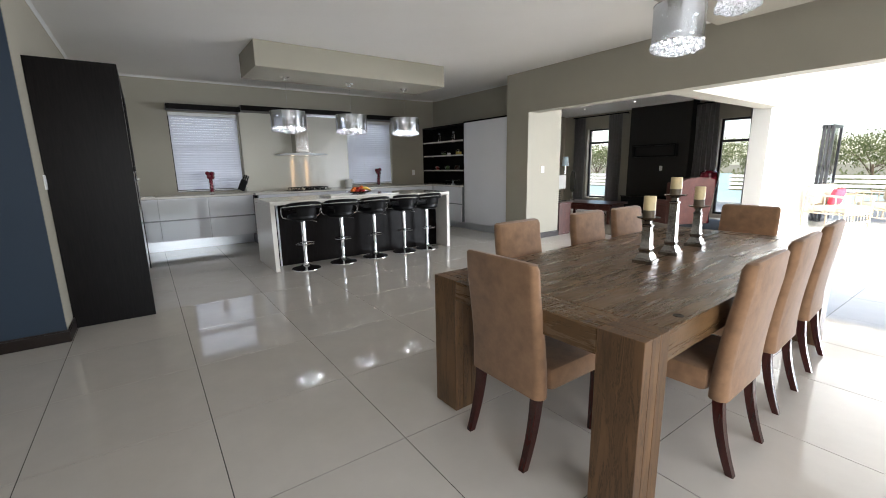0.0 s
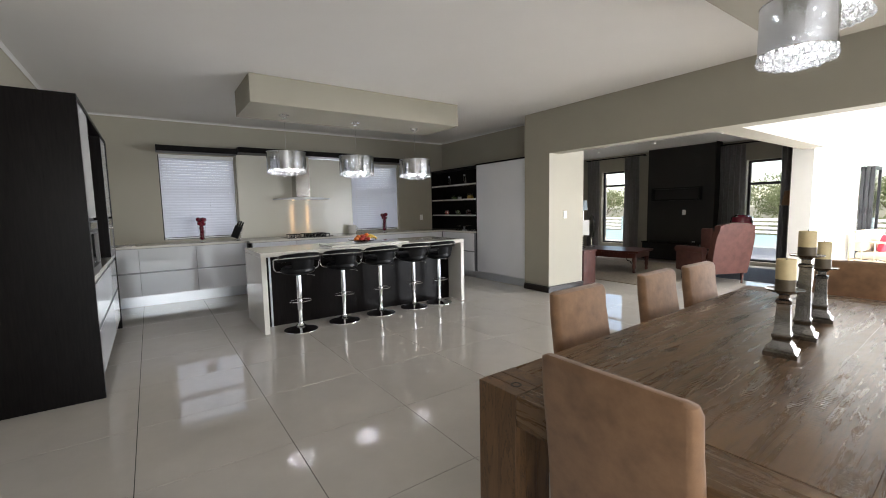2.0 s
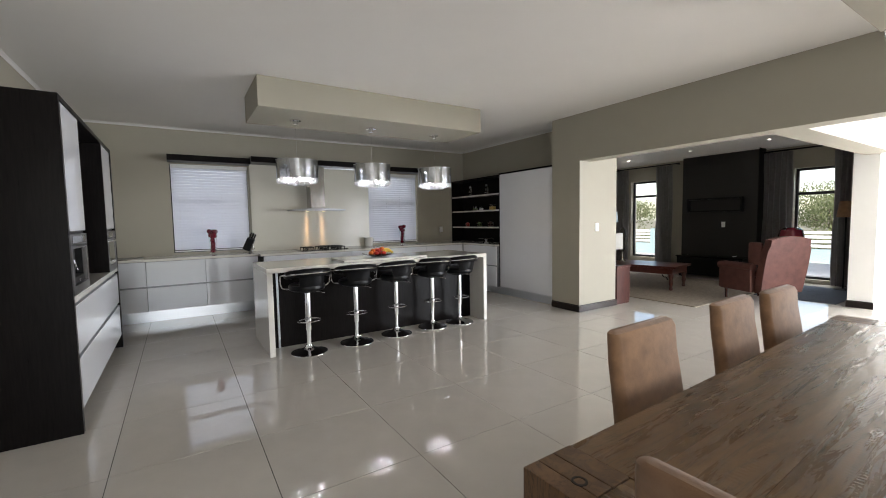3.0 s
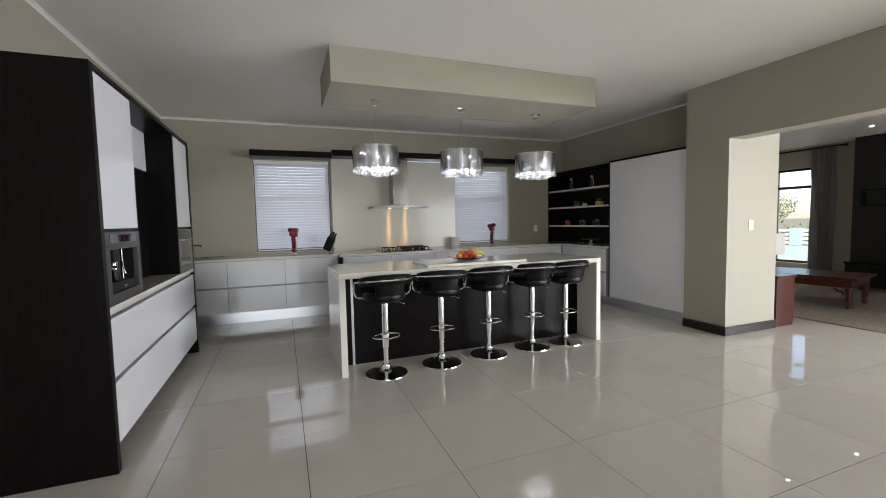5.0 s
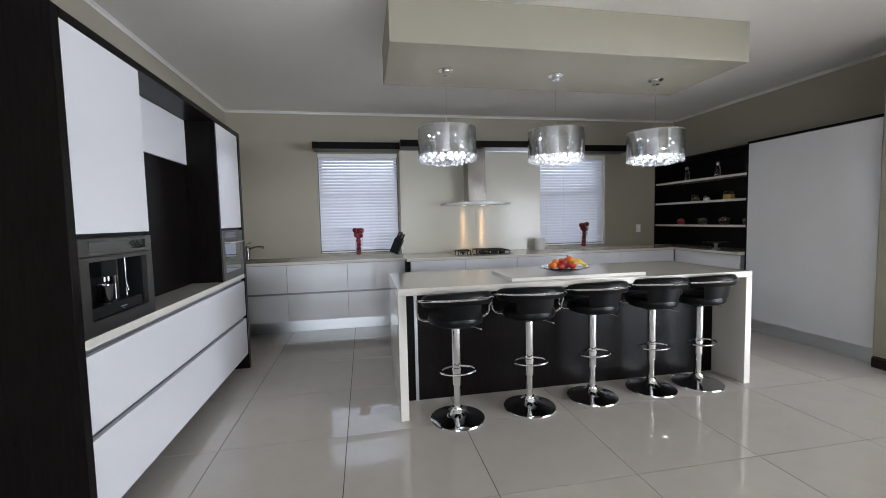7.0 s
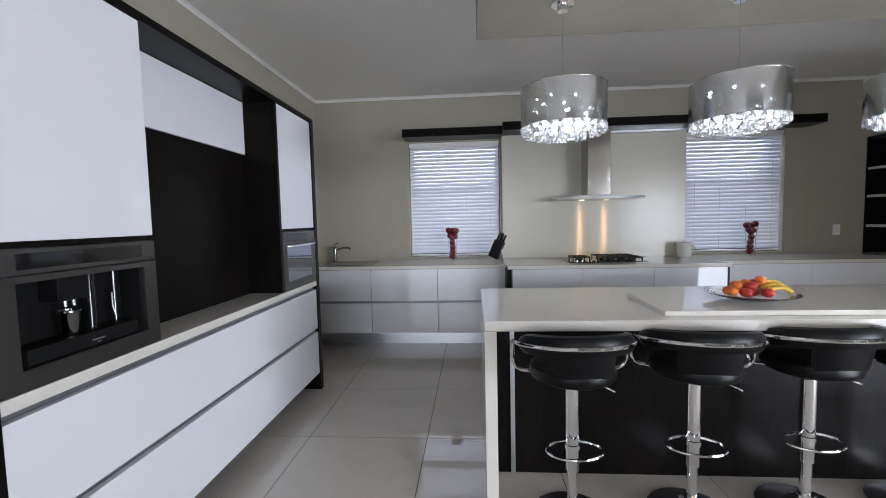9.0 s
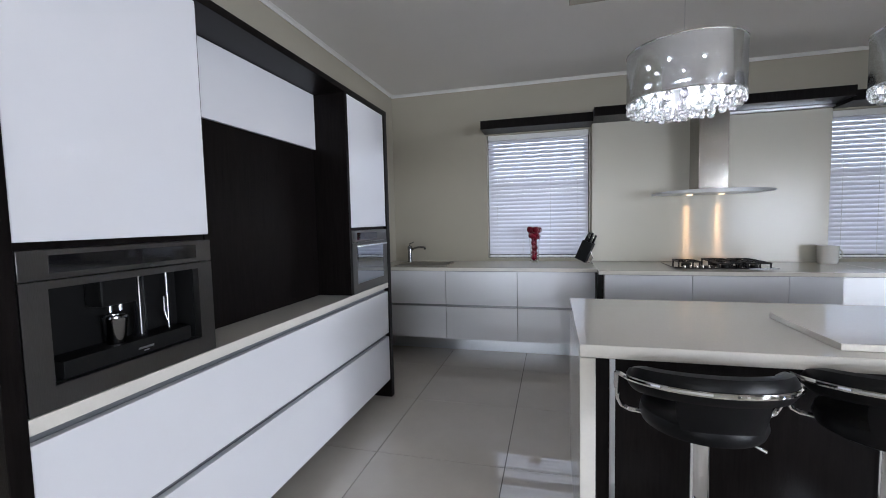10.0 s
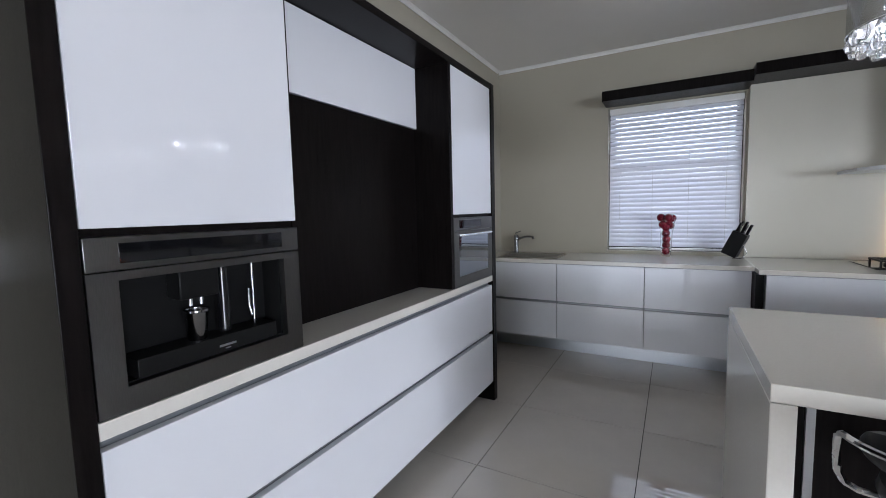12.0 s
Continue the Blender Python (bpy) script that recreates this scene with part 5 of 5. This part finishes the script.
# ---- candles on the table ----
def candle_holder(x, y, h, ch, label):
    z = TH + 0.0005
    o = thing("candle_holder", (x, y, z), TT + 8, label, "candle holder", "candle holders on the table")
    bm = bmesh.new()
    prof = [(0.062, 0), (0.062, 0.018), (0.050, 0.026), (0.046, 0.040), (0.033, 0.056), (0.031, 0.068), (0.036, 0.076), (0.036, 0.086), (0.030, 0.094), (0.024, h - 0.055), (0.029, h - 0.050), (0.029, h - 0.042), (0.018, h - 0.036), (0.018, h - 0.020), (0.026, h - 0.014), (0.030, h - 0.008)]
    lathe([(0, 0)] + [(r * 1.25, q) for r, q in prof] + [(0, h - 0.008)], 4, bm)
    bmesh.ops.rotate(bm, matrix=Matrix.Rotation(radians(45), 3, "Z"), verts=bm.verts)
    part("stem", bm, M["silver"], o, "square tapered silver stem", local=True)
    part("drip_plate", lathe([(0, h - 0.008), (0.060, h - 0.004), (0.064, h + 0.002), (0.060, h), (0, h - 0.003)], 28), M["silver"], o, local=True)
    c = thing("candle", (x, y, z + h - 0.0025), TT, "half-burnt cream pillar candle with a brown base", "candle", "candles on the table")
    part("wax", lathe([(0, ch * 0.36), (0.033, ch * 0.36), (0.033, ch - 0.004), (0.030, ch), (0.022, ch - 0.006), (0, ch - 0.010)], 24), M["wax"], c, local=True)
    part("wax_base", lathe([(0, 0), (0.033, 0), (0.0332, ch * 0.359), (0, ch * 0.359)], 24), M["wax_dark"], c, "brown wax base", local=True)
    part("wick", tube([(0, 0, ch - 0.012), (0.002, 0, ch + 0.006)], 0.0015, 6), M["black"], c, local=True)


candle_holder(3.85, 3.49, 0.265, 0.125, "silver square-based candle holder")
candle_holder(4.18, 3.51, 0.375, 0.110, "tall silver square-based candle holder")
candle_holder(4.59, 3.545, 0.275, 0.135, "silver square-based candle holder")

# ---- lounge ----
def tall_window(n, y0, y1, z0, z1, zm):
    o = thing("window_%d" % n, (LX + 0.12, (y0 + y1) / 2, z0), label="tall dark framed lounge window", category="window", kind="structure")
    x0, x1 = LX + 0.10, LX + 0.15
    w = 0.045
    part("window_frame", boxes(((x0, y0, z0), (x1, y0 + w, z1)), ((x0, y1 - w, z0), (x1, y1, z1)), ((x0, y0 + w, z0), (x1, y1 - w, z0 + w)),
                               ((x0, y0 + w, z1 - w), (x1, y1 - w, z1)), ((x0, y0 + w, zm), (x1, y1 - w, zm + 0.055))), M["frame"], o)
    part("pane", boxes(((x0 + 0.02, y0 + w, z0 + w), (x0 + 0.026, y1 - w, zm))), M["glass"], o).visible_shadow = False
    part("pane", boxes(((x0 + 0.02, y0 + w, zm + 0.055), (x0 + 0.026, y1 - w, z1 - w))), M["glass"], o).visible_shadow = False


tall_window(3, RW[0], RW[1], 0.08, 2.24, 1.72)
tall_window(4, LW[0], LW[1], 0.30, 2.26, 1.85)


def curtain(y0, y1, folds, seed):
    rnd = random.Random(seed)
    bm = bmesh.new()
    n = folds * 10
    cols = []
    for k in range(n + 1):
        s = k / n
        w = 0.038 * math.sin(2 * math.pi * folds * s + 0.5 * math.sin(5 * s + seed)) + 0.012 * math.sin(13 * s + seed)
        col = []
        for q in range(9):
            z = 0.02 + (2.58 - 0.02) * q / 8
            pinch = 0.55 + 0.45 * (1 - q / 8) ** 0.5
            col.append(bm.verts.new((LX - 0.13 + w * pinch + 0.008 * math.sin(3 * q + 9 * s), y0 + (y1 - y0) * s + 0.01 * math.sin(q + 6 * s), z)))
        cols.append(col)
    for p, q in zip(cols, cols[1:]):
        for k in range(8):
            bm.faces.new((p[k], q[k], q[k + 1], p[k + 1]))
    bmesh.ops.solidify(bm, geom=bm.faces[:], thickness=0.004)
    solo("curtain", bm, M["curtain"], "long dark grey gathered curtain", "curtain", "lounge curtains")


curtain(6.56, 7.04, 5, 1)
curtain(5.60, 5.95, 4, 2)
curtain(8.90, 9.32, 5, 3)
curtain(10.05, 10.45, 4, 4)
for y0, y1 in ((5.52, 7.05), (8.75, 10.5)):
    o = thing("curtain_rail", (LX - 0.13, (y0 + y1) / 2, 2.6), label="dark curtain pole on brackets", category="curtain rail", group="curtain rails")
    part("pole", tube([(LX - 0.13, y0, 2.605), (LX - 0.13, y1, 2.605)], 0.016, 12), M["black"], o)
    for yy in (y0 + 0.06, y1 - 0.06):
        part("bracket", boxes(((LX - 0.13, yy - 0.012, 2.585), (LX - 0.002, yy + 0.012, 2.60))), M["black"], o)
tv = thing("wall_shelf", (11.94, 7.8, 1.45), label="black box shelf fixed to the charcoal wall", category="shelf")
part("shelf_top", boxes(((11.88, 7.3, 1.70), (11.999, 8.4, 1.73))), M["black"], tv)
part("shelf_bottom", boxes(((11.88, 7.3, 1.43), (11.999, 8.4, 1.46))), M["black"], tv)
for y in (7.3, 8.37):
    part("shelf_side", boxes(((11.88, y, 1.4605), (11.999, y + 0.03, 1.6995))), M["black"], tv)
cons = thing("low_media_cabinet", (11.78, 7.8, 0), label="low black media cabinet below the television", category="media cabinet")
part("cabinet_body", boxes(((11.60, 7.15, 0.06), (11.985, 8.45, 0.44)), bevel=0.004), M["black"], cons)
part("cabinet_top", boxes(((11.58, 7.13, 0.4405), (11.99, 8.47, 0.47)), bevel=0.004), M["black_gloss"], cons)
for y in (7.2, 8.35):
    part("foot", boxes(((11.64, y, 0.0), (11.70, y + 0.06, 0.0595))), M["black"], cons)
for x, y in ((11.1, 7.95), (11.05, 6.56), (11.25, 9.45), (9.3, 7.95), (9.3, 6.56)):
    o = thing("downlight", (x, y, LZ - 0.012), label="small lit recessed ceiling downlight", category="downlight", group="lounge downlights")
    part("ring", lathe([(0.028, 0.0), (0.042, 0.003), (0.044, 0.0115), (0.028, 0.0115)], 24), M["white"], o, local=True)
    part("lens", lathe([(0, 0.004), (0.0275, 0.004), (0.0275, 0.010), (0, 0.010)], 20), M["down"], o, local=True)

solo("rug", boxes(((8.42, 6.45, 0.0005), (11.3, 9.6, 0.014)), bevel=0.004), M["rug"], "large taupe woven lounge rug", "rug")
solo("rug", boxes(((10.2, 5.35, 0.0005), (11.9, 6.40, 0.012)), bevel=0.004), M["rug_blue"], "small grey-blue rug near the window", "rug")

# side cabinet beside the pier, with a lamp and an oval mirror
sc = thing("side_cabinet", (7.86, 7.75, 0), label="low red mahogany side cabinet against the pier", category="cabinet")
part("body", boxes(((7.70, 7.255, 0.03), (8.025, 8.25, 0.575)), bevel=0.003), M["redwood"], sc)
part("top", boxes(((7.69, 7.24, 0.5755), (8.04, 8.265, 0.605)), bevel=0.005), M["redwood"], sc)
for y in (7.26, 8.17):
    part("foot", boxes(((7.71, y, 0), (8.015, y + 0.07, 0.0295))), M["redwood"], sc)
for y in (7.28, 7.77):
    part("door", boxes(((8.0255, y, 0.05), (8.037, y + 0.46, 0.555)), bevel=0.003), M["redwood"], sc)
sl = thing("table_lamp", (7.83, 7.42, 0.605), label="table lamp with black ringed base and square pale shade", category="table lamp")
part("foot", lathe([(0, 0.0005), (0.060, 0.0005), (0.060, 0.014), (0.012, 0.020), (0, 0.020)], 20), M["black"], sl, local=True)
for k in range(5):
    part("ring", lathe([(0.012, 0), (0.050, 0.004), (0.054, 0.012), (0.050, 0.020), (0.012, 0.024)], 20, None, (0, 0, 0.030 + 0.038 * k)), M["black_gloss"], sl, local=True)
part("stem", tube([(0, 0, 0.018), (0, 0, 0.46)], 0.011, 8), M["chrome"], sl, local=True)
part("shade", boxes(((-0.10, -0.10, 0.245), (-0.097, 0.10, 0.495)), ((0.097, -0.10, 0.245), (0.10, 0.10, 0.495)), ((-0.097, -0.10, 0.245), (0.097, -0.097, 0.495)), ((-0.097, 0.097, 0.245), (0.097, 0.10, 0.495))), M["shade"], sl, "square pale grey fabric shade", local=True, smooth=False)
tl = thing("table_lamp", (9.44, 8.55, 0.45), label="slim lamp with pale blue tapered shade on the coffee table", category="table lamp")
part("foot", lathe([(0, 0.0005), (0.055, 0.0005), (0.055, 0.012), (0.012, 0.02), (0, 0.02)], 20), M["black"], tl, local=True)
part("stem", tube([(0, 0, 0.018), (0, 0, 0.88)], 0.008, 8), M["chrome"], tl, local=True)
part("shade", lathe([(0.082, 0.80), (0.060, 1.01), (0.058, 1.01), (0.080, 0.80)], 28), M["lampshade"], tl, "pale blue tapered shade", local=True)
om = thing("oval_mirror", (9.70, 8.53, 0.45), 62, "oval table mirror in a black frame on the coffee table", "mirror")
bm = bmesh.new()
lathe([(0, -0.012), (0.13, -0.012), (0.135, 0), (0.13, 0.012), (0, 0.012)], 36, bm)
bmesh.ops.transform(bm, matrix=Matrix.Translation((0, 0, 0.44)) @ Matrix.Rotation(radians(90), 4, "X") @ Matrix.Diagonal((0.95, 1.90, 1, 1)), verts=bm.verts)
part("frame", bm, M["black_gloss"], om, local=True)
bm = bmesh.new()
lathe([(0, -0.002), (0.112, -0.002), (0.112, 0.002), (0, 0.002)], 36, bm)
bmesh.ops.transform(bm, matrix=Matrix.Translation((0, -0.0145, 0.44)) @ Matrix.Rotation(radians(90), 4, "X") @ Matrix.Diagonal((0.95, 1.90, 1, 1)), verts=bm.verts)
part("mirror_glass", bm, M["chrome"], om, "silvered mirror glass", local=True)
part("foot", lathe([(0, 0.0005), (0.07, 0.0005), (0.06, 0.015), (0.02, 0.04), (0.015, 0.196), (0, 0.196)], 20), M["silver"], om, local=True)

# coffee table
ct = thing("coffee_table", (9.72, 8.02, 0.0145), 100, "low red mahogany coffee table with turned legs and scrolled brackets", "coffee table")
part("top", boxes(((-0.66, -0.42, 0.395), (0.66, 0.42, 0.435)), bevel=0.006), M["redwood"], ct, local=True)
part("apron", boxes(((-0.60, -0.37, 0.29), (0.60, -0.345, 0.3945)), ((-0.60, 0.345, 0.29), (0.60, 0.37, 0.3945)), ((-0.60, -0.3445, 0.29), (-0.575, 0.3445, 0.3945)), ((0.575, -0.3445, 0.29), (0.60, 0.3445, 0.3945))), M["redwood"], ct, local=True, smooth=False)
for sx in (-1, 1):
    for sy in (-1, 1):
        part("leg", lathe([(0, 0), (0.028, 0), (0.034, 0.03), (0.026, 0.07), (0.040, 0.12), (0.030, 0.19), (0.045, 0.24), (0.045, 0.289), (0, 0.289)], 16, None, (sx * 0.56, sy * 0.33, 0)), M["redwood"], ct, "turned wooden leg", local=True)
        part("scroll_bracket", tube([(sx * (0.52 - 0.10 * s), sy * 0.357, 0.285 - 0.10 * (1 - s) + 0.02 * math.sin(6 * s)) for s in [k / 8 for k in range(9)]], 0.009, 8), M["black"], ct, "iron scroll", local=True)

# wing armchair
wc = thing("wing_armchair", (9.72, 6.12, 0.0005), -24, "high-backed dusty burgundy leather wing armchair", "armchair")
part("seat", boxes(((-0.33, -0.24, 0.18), (0.33, 0.38, 0.40)), bevel=0.03), M["burg"], wc, local=True)
part("seat_cushion", boxes(((-0.265, -0.20, 0.402), (0.265, 0.37, 0.49)), bevel=0.035), M["burg"], wc, local=True)
bm = bmesh.new()
rows = []
for k in range(11):
    s = k / 10
    z = 0.18 + 0.80 * s
    yc = -0.29 - 0.13 * s
    hw = 0.35 + 0.02 * math.sin(math.pi * s) if s < 0.9 else 0.33
    rows.append([bm.verts.new((u * hw, yc + v * 0.055, z + (0.05 * (1 - u * u) if s > 0.95 else 0))) for u, v in [(1, 1), (0.5, 1), (0, 1), (-0.5, 1), (-1, 1), (-1, -1), (-0.5, -1), (0, -1), (0.5, -1), (1, -1)]])
for p, q in zip(rows, rows[1:]):
    for k in range(10):
        bm.faces.new((p[k], p[(k + 1) % 10], q[(k + 1) % 10], q[k]))
bm.faces.new(rows[0][::-1]), bm.faces.new(rows[-1])
bmesh.ops.recalc_face_normals(bm, faces=bm.faces)
part("backrest", bm, M["burg"], wc, local=True)
for sx in (-1, 1):
    part("arm", boxes(((sx * 0.335, -0.235, 0.18), (sx * 0.43, 0.36, 0.54)), bevel=0.03), M["burg"], wc, local=True)
    bm = bmesh.new()
    tube([(sx * 0.39, -0.235, 0.565), (sx * 0.39, 0.28, 0.565), (sx * 0.39, 0.37, 0.55)], 0.058, 14, bm)
    part("arm_roll", bm, M["burg"], wc, local=True)
    part("wing", boxes(((sx * 0.31, -0.335, 0.60), (sx * 0.375, -0.12, 0.94)), bevel=0.03), M["burg"], wc, local=True)
    for y in (-0.30, 0.33):
        part("leg", lathe([(0, 0), (0.018, 0), (0.028, 0.178), (0, 0.178)], 12, None, (sx * 0.30, y, 0)), M["mahog"], wc, local=True)

rv = thing("floor_vase", (11.15, 6.22, 0.0125), label="tall glossy red lacquered floor vase", category="vase")
part("vase", lathe([(0, 0.0005), (0.09, 0.0005), (0.10, 0.03), (0.075, 0.18), (0.09, 0.45), (0.16, 0.78), (0.185, 0.95), (0.16, 1.06), (0.10, 1.10), (0.09, 1.095), (0.14, 1.04), (0.16, 0.95), (0, 0.5)], 32), M["red"], rv, local=True)
flp = thing("floor_lamp", (11.85, 5.68, 0), label="slim dark floor lamp with a pale shade", category="floor lamp")
part("base", lathe([(0, 0.0005), (0.13, 0.0005), (0.13, 0.018), (0.015, 0.028), (0, 0.028)], 24), M["black"], flp, local=True)
part("pole", tube([(0, 0, 0.02), (0, 0, 1.32)], 0.011, 10), M["black"], flp, local=True)
part("shade", lathe([(0.13, 1.28), (0.095, 1.56), (0.093, 1.56), (0.128, 1.28)], 28), M["suede"], flp, "brown fabric shade", local=True)

# ---- sunroom ----
bf = thing("folding_door", (13.18, 4.87, 0), label="stacked dark framed glass folding door, open", category="folding door")
for k in range(4):
    y = 4.75 + 0.070 * k
    x0, x1 = 13.02, 13.62
    part("leaf_frame", boxes(((x0, y, 0.02), (x0 + 0.055, y + 0.045, 1.99)), ((x1 - 0.055, y, 0.02), (x1, y + 0.045, 1.99)), ((x0 + 0.055, y, 0.02), (x1 - 0.055, y + 0.045, 0.09)), ((x0 + 0.055, y, 1.93), (x1 - 0.055, y + 0.045, 1.99))), M["frame"], bf, "dark aluminium leaf")
    part("pane", boxes(((x0 + 0.056, y + 0.02, 0.091), (x1 - 0.056, y + 0.026, 1.929))), M["glass"], bf).visible_shadow = False
    part("hinge", lathe([(0, 0), (0.012, 0), (0.012, 0.09), (0, 0.09)], 10, None, (x0 - 0.006, y + 0.02, 1.1)), M["black"], bf)


def cane_chair(x, y, rz, pink):
    o = thing("cane_armchair", (x, y, 0), rz, "white painted cane armchair with cream cushions", "armchair", "sunroom armchairs")
    for sx in (-1, 1):
        for yy, h in ((-0.36, 0.80), (0.36, 0.60)):
            part("leg", tube([(sx * 0.37, yy * 0.97, 0), (sx * 0.37, yy, h)], 0.02, 8), M["rattan"], o, local=True)
        part("arm_rail", tube([(sx * 0.37, -0.35, 0.60), (sx * 0.385, 0.0, 0.62), (sx * 0.37, 0.37, 0.60)], 0.02, 8), M["rattan"], o, local=True)
        part("side_rail", tube([(sx * 0.37, -0.35, 0.28), (sx * 0.37, 0.36, 0.28)], 0.016, 8), M["rattan"], o, local=True)
        for yy in (-0.18, 0.0, 0.18):
            part("spindle", tube([(sx * 0.37, yy, 0.28), (sx * 0.375, yy, 0.61)], 0.011, 6), M["rattan"], o, local=True)
    for yy, zz in ((0.36, 0.28), (0.36, 0.12), (-0.35, 0.28), (-0.35, 0.78)):
        part("rail", tube([(-0.37, yy, zz), (0.37, yy, zz)], 0.016, 8), M["rattan"], o, local=True)
    for k in range(7):
        part("spindle", tube([(-0.28 + 0.093 * k, 0.36, 0.12), (-0.28 + 0.093 * k, 0.36, 0.28)], 0.009, 6), M["rattan"], o, local=True)
    part("seat_cushion", boxes(((-0.34, -0.30, 0.30), (0.34, 0.37, 0.42)), bevel=0.04), M["cushion"], o, "cream seat cushion", local=True)
    part("back_cushion", boxes(((-0.33, -0.33, 0.425), (0.33, -0.20, 0.82)), bevel=0.05), M["cushion"], o, "cream back cushion", local=True)
    if pink:
        c = solo("scatter_cushion", boxes(((-0.16, -0.05, -0.16), (0.16, 0.05, 0.16)), bevel=0.045), M["cushion_p"], "bright pink scatter cushion on the armchair", "cushion")
        c.matrix_basis = pose(x, y, 0, 0, 0, rz) @ pose(-0.05, -0.085, 0.428, -14, 0, 0)


cane_chair(12.46, 4.42, 163, True)
cane_chair(13.9, 3.9, 60, False)
pt = thing("patio_table", (13.75, 4.75, 0), label="small white round side table", category="side table")
part("top", lathe([(0, 0.50), (0.26, 0.50), (0.27, 0.515), (0.26, 0.53), (0, 0.53)], 32), M["white"], pt, local=True)
for k in range(3):
    a = 2.1 * k
    part("leg", tube([(0.20 * math.cos(a), 0.20 * math.sin(a), 0), (0.12 * math.cos(a), 0.12 * math.sin(a), 0.50)], 0.012, 8), M["white"], pt, local=True)

# ---- outside ----
structure("ground", boxes(((-120, -120, -0.6), (160, 140, -0.21))), M["grass"], "lawn reaching to the horizon", "ground")
structure("patio", boxes(((13.302, -3, -0.2), (17.2, 14, -0.015))), M["paving"], "pale paved terrace", "pavement")
fence = thing("garden_fence", (17.0, 5, -0.2), label="low pale teal garden wall with white slats between piers", category="fence")
part("low_wall", boxes(((16.95, -6, -0.209), (17.12, 16, 0.36))), M["teal"], fence)
y = -6.0
while y < 15:
    part("pier", boxes(((16.93, y, 0.3605), (17.14, y + 0.32, 0.90)), bevel=0.008), M["teal"], fence)
    for k in range(4):
        z = 0.41 + 0.125 * k
        part("slat", boxes(((17.0, y + 0.321, z), (17.04, y + 1.999, z + 0.075)), bevel=0.004), M["white"], fence)
    y += 2.0


def leaf_crown(bm, c, r, n, size, rnd, flat=0.8):
    for _ in range(n):
        u, v, w = rnd.gauss(0, 1), rnd.gauss(0, 1), rnd.gauss(0, 1)
        d = Vector((u, v, w)).normalized() * r * rnd.uniform(0.55, 1.05)
        d.z *= flat
        p = Vector(c) + d
        m = Matrix.Translation(p) @ Euler((rnd.uniform(0, 6.3), rnd.uniform(0, 6.3), rnd.uniform(0, 6.3))).to_matrix().to_4x4()
        s = size * rnd.uniform(0.6, 1.3)
        q = [bm.verts.new(m @ Vector(k)) for k in ((-s, 0, 0), (0, -s * 0.45, 0.1 * s), (s, 0, 0), (0, s * 0.45, 0.1 * s))]
        bm.faces.new(q)


def tree(x, y, h, r, seed):
    rnd = random.Random(seed)
    o = thing("tree", (x, y, -0.21), label="leafy garden tree behind the fence", category="tree", group="garden trees")
    bm = bmesh.new()
    prev = [(0, 0, 0), (0.05 * h * 0.2, 0, h * 0.25), (rnd.uniform(-0.1, 0.1), rnd.uniform(-0.1, 0.1), h * 0.55)]
    tube(prev, 0.05 * h * 0.35, 8, bm)
    tips = []
    for k in range(6):
        a = k * 1.05 + rnd.uniform(-0.3, 0.3)
        tip = (math.cos(a) * r * 0.6, math.sin(a) * r * 0.6, h * rnd.uniform(0.65, 0.9))
        tube([(prev[2][0], prev[2][1], h * rnd.uniform(0.3, 0.5)), (tip[0] * 0.5, tip[1] * 0.5, h * 0.6), tip], 0.008 * h, 6, bm)
        tips.append(tip)
    part("trunk", bm, M["bark"], o, local=True)
    bm = bmesh.new()
    for tip in tips + [(0, 0, h * 0.92)]:
        leaf_crown(bm, tip, r * rnd.uniform(0.38, 0.60), 620, 0.052, rnd)
    part("crown", bm, M["leaf"], o, "loose crown of small leaves", local=True, smooth=False)


for x, y, h, r, s in ((24, 2.6, 2.1, 1.3, 1), (25, 6.0, 2.3, 1.5, 2), (23.5, 8.8, 2.0, 1.3, 3), (24.5, 11.8, 2.3, 1.5, 4), (26, 14.5, 2.5, 1.6, 5), (24, 17.8, 2.3, 1.5, 6), (28, 4.4, 2.7, 1.7, 7), (27, 9.8, 2.6, 1.7, 8)):
    tree(x, y, h, r, s)
rnd = random.Random(5)
bm = bmesh.new()
for k in range(60):
    leaf_crown(bm, (22.5 + rnd.uniform(-0.5, 0.5), -4 + 0.42 * k, 0.35 + rnd.uniform(-0.1, 0.15)), 0.55, 110, 0.07, rnd)
tagged(solo("hedge", bm, M["leaf"], "loose green hedge behind the garden fence", "hedge", smooth=False), kind="stuff")
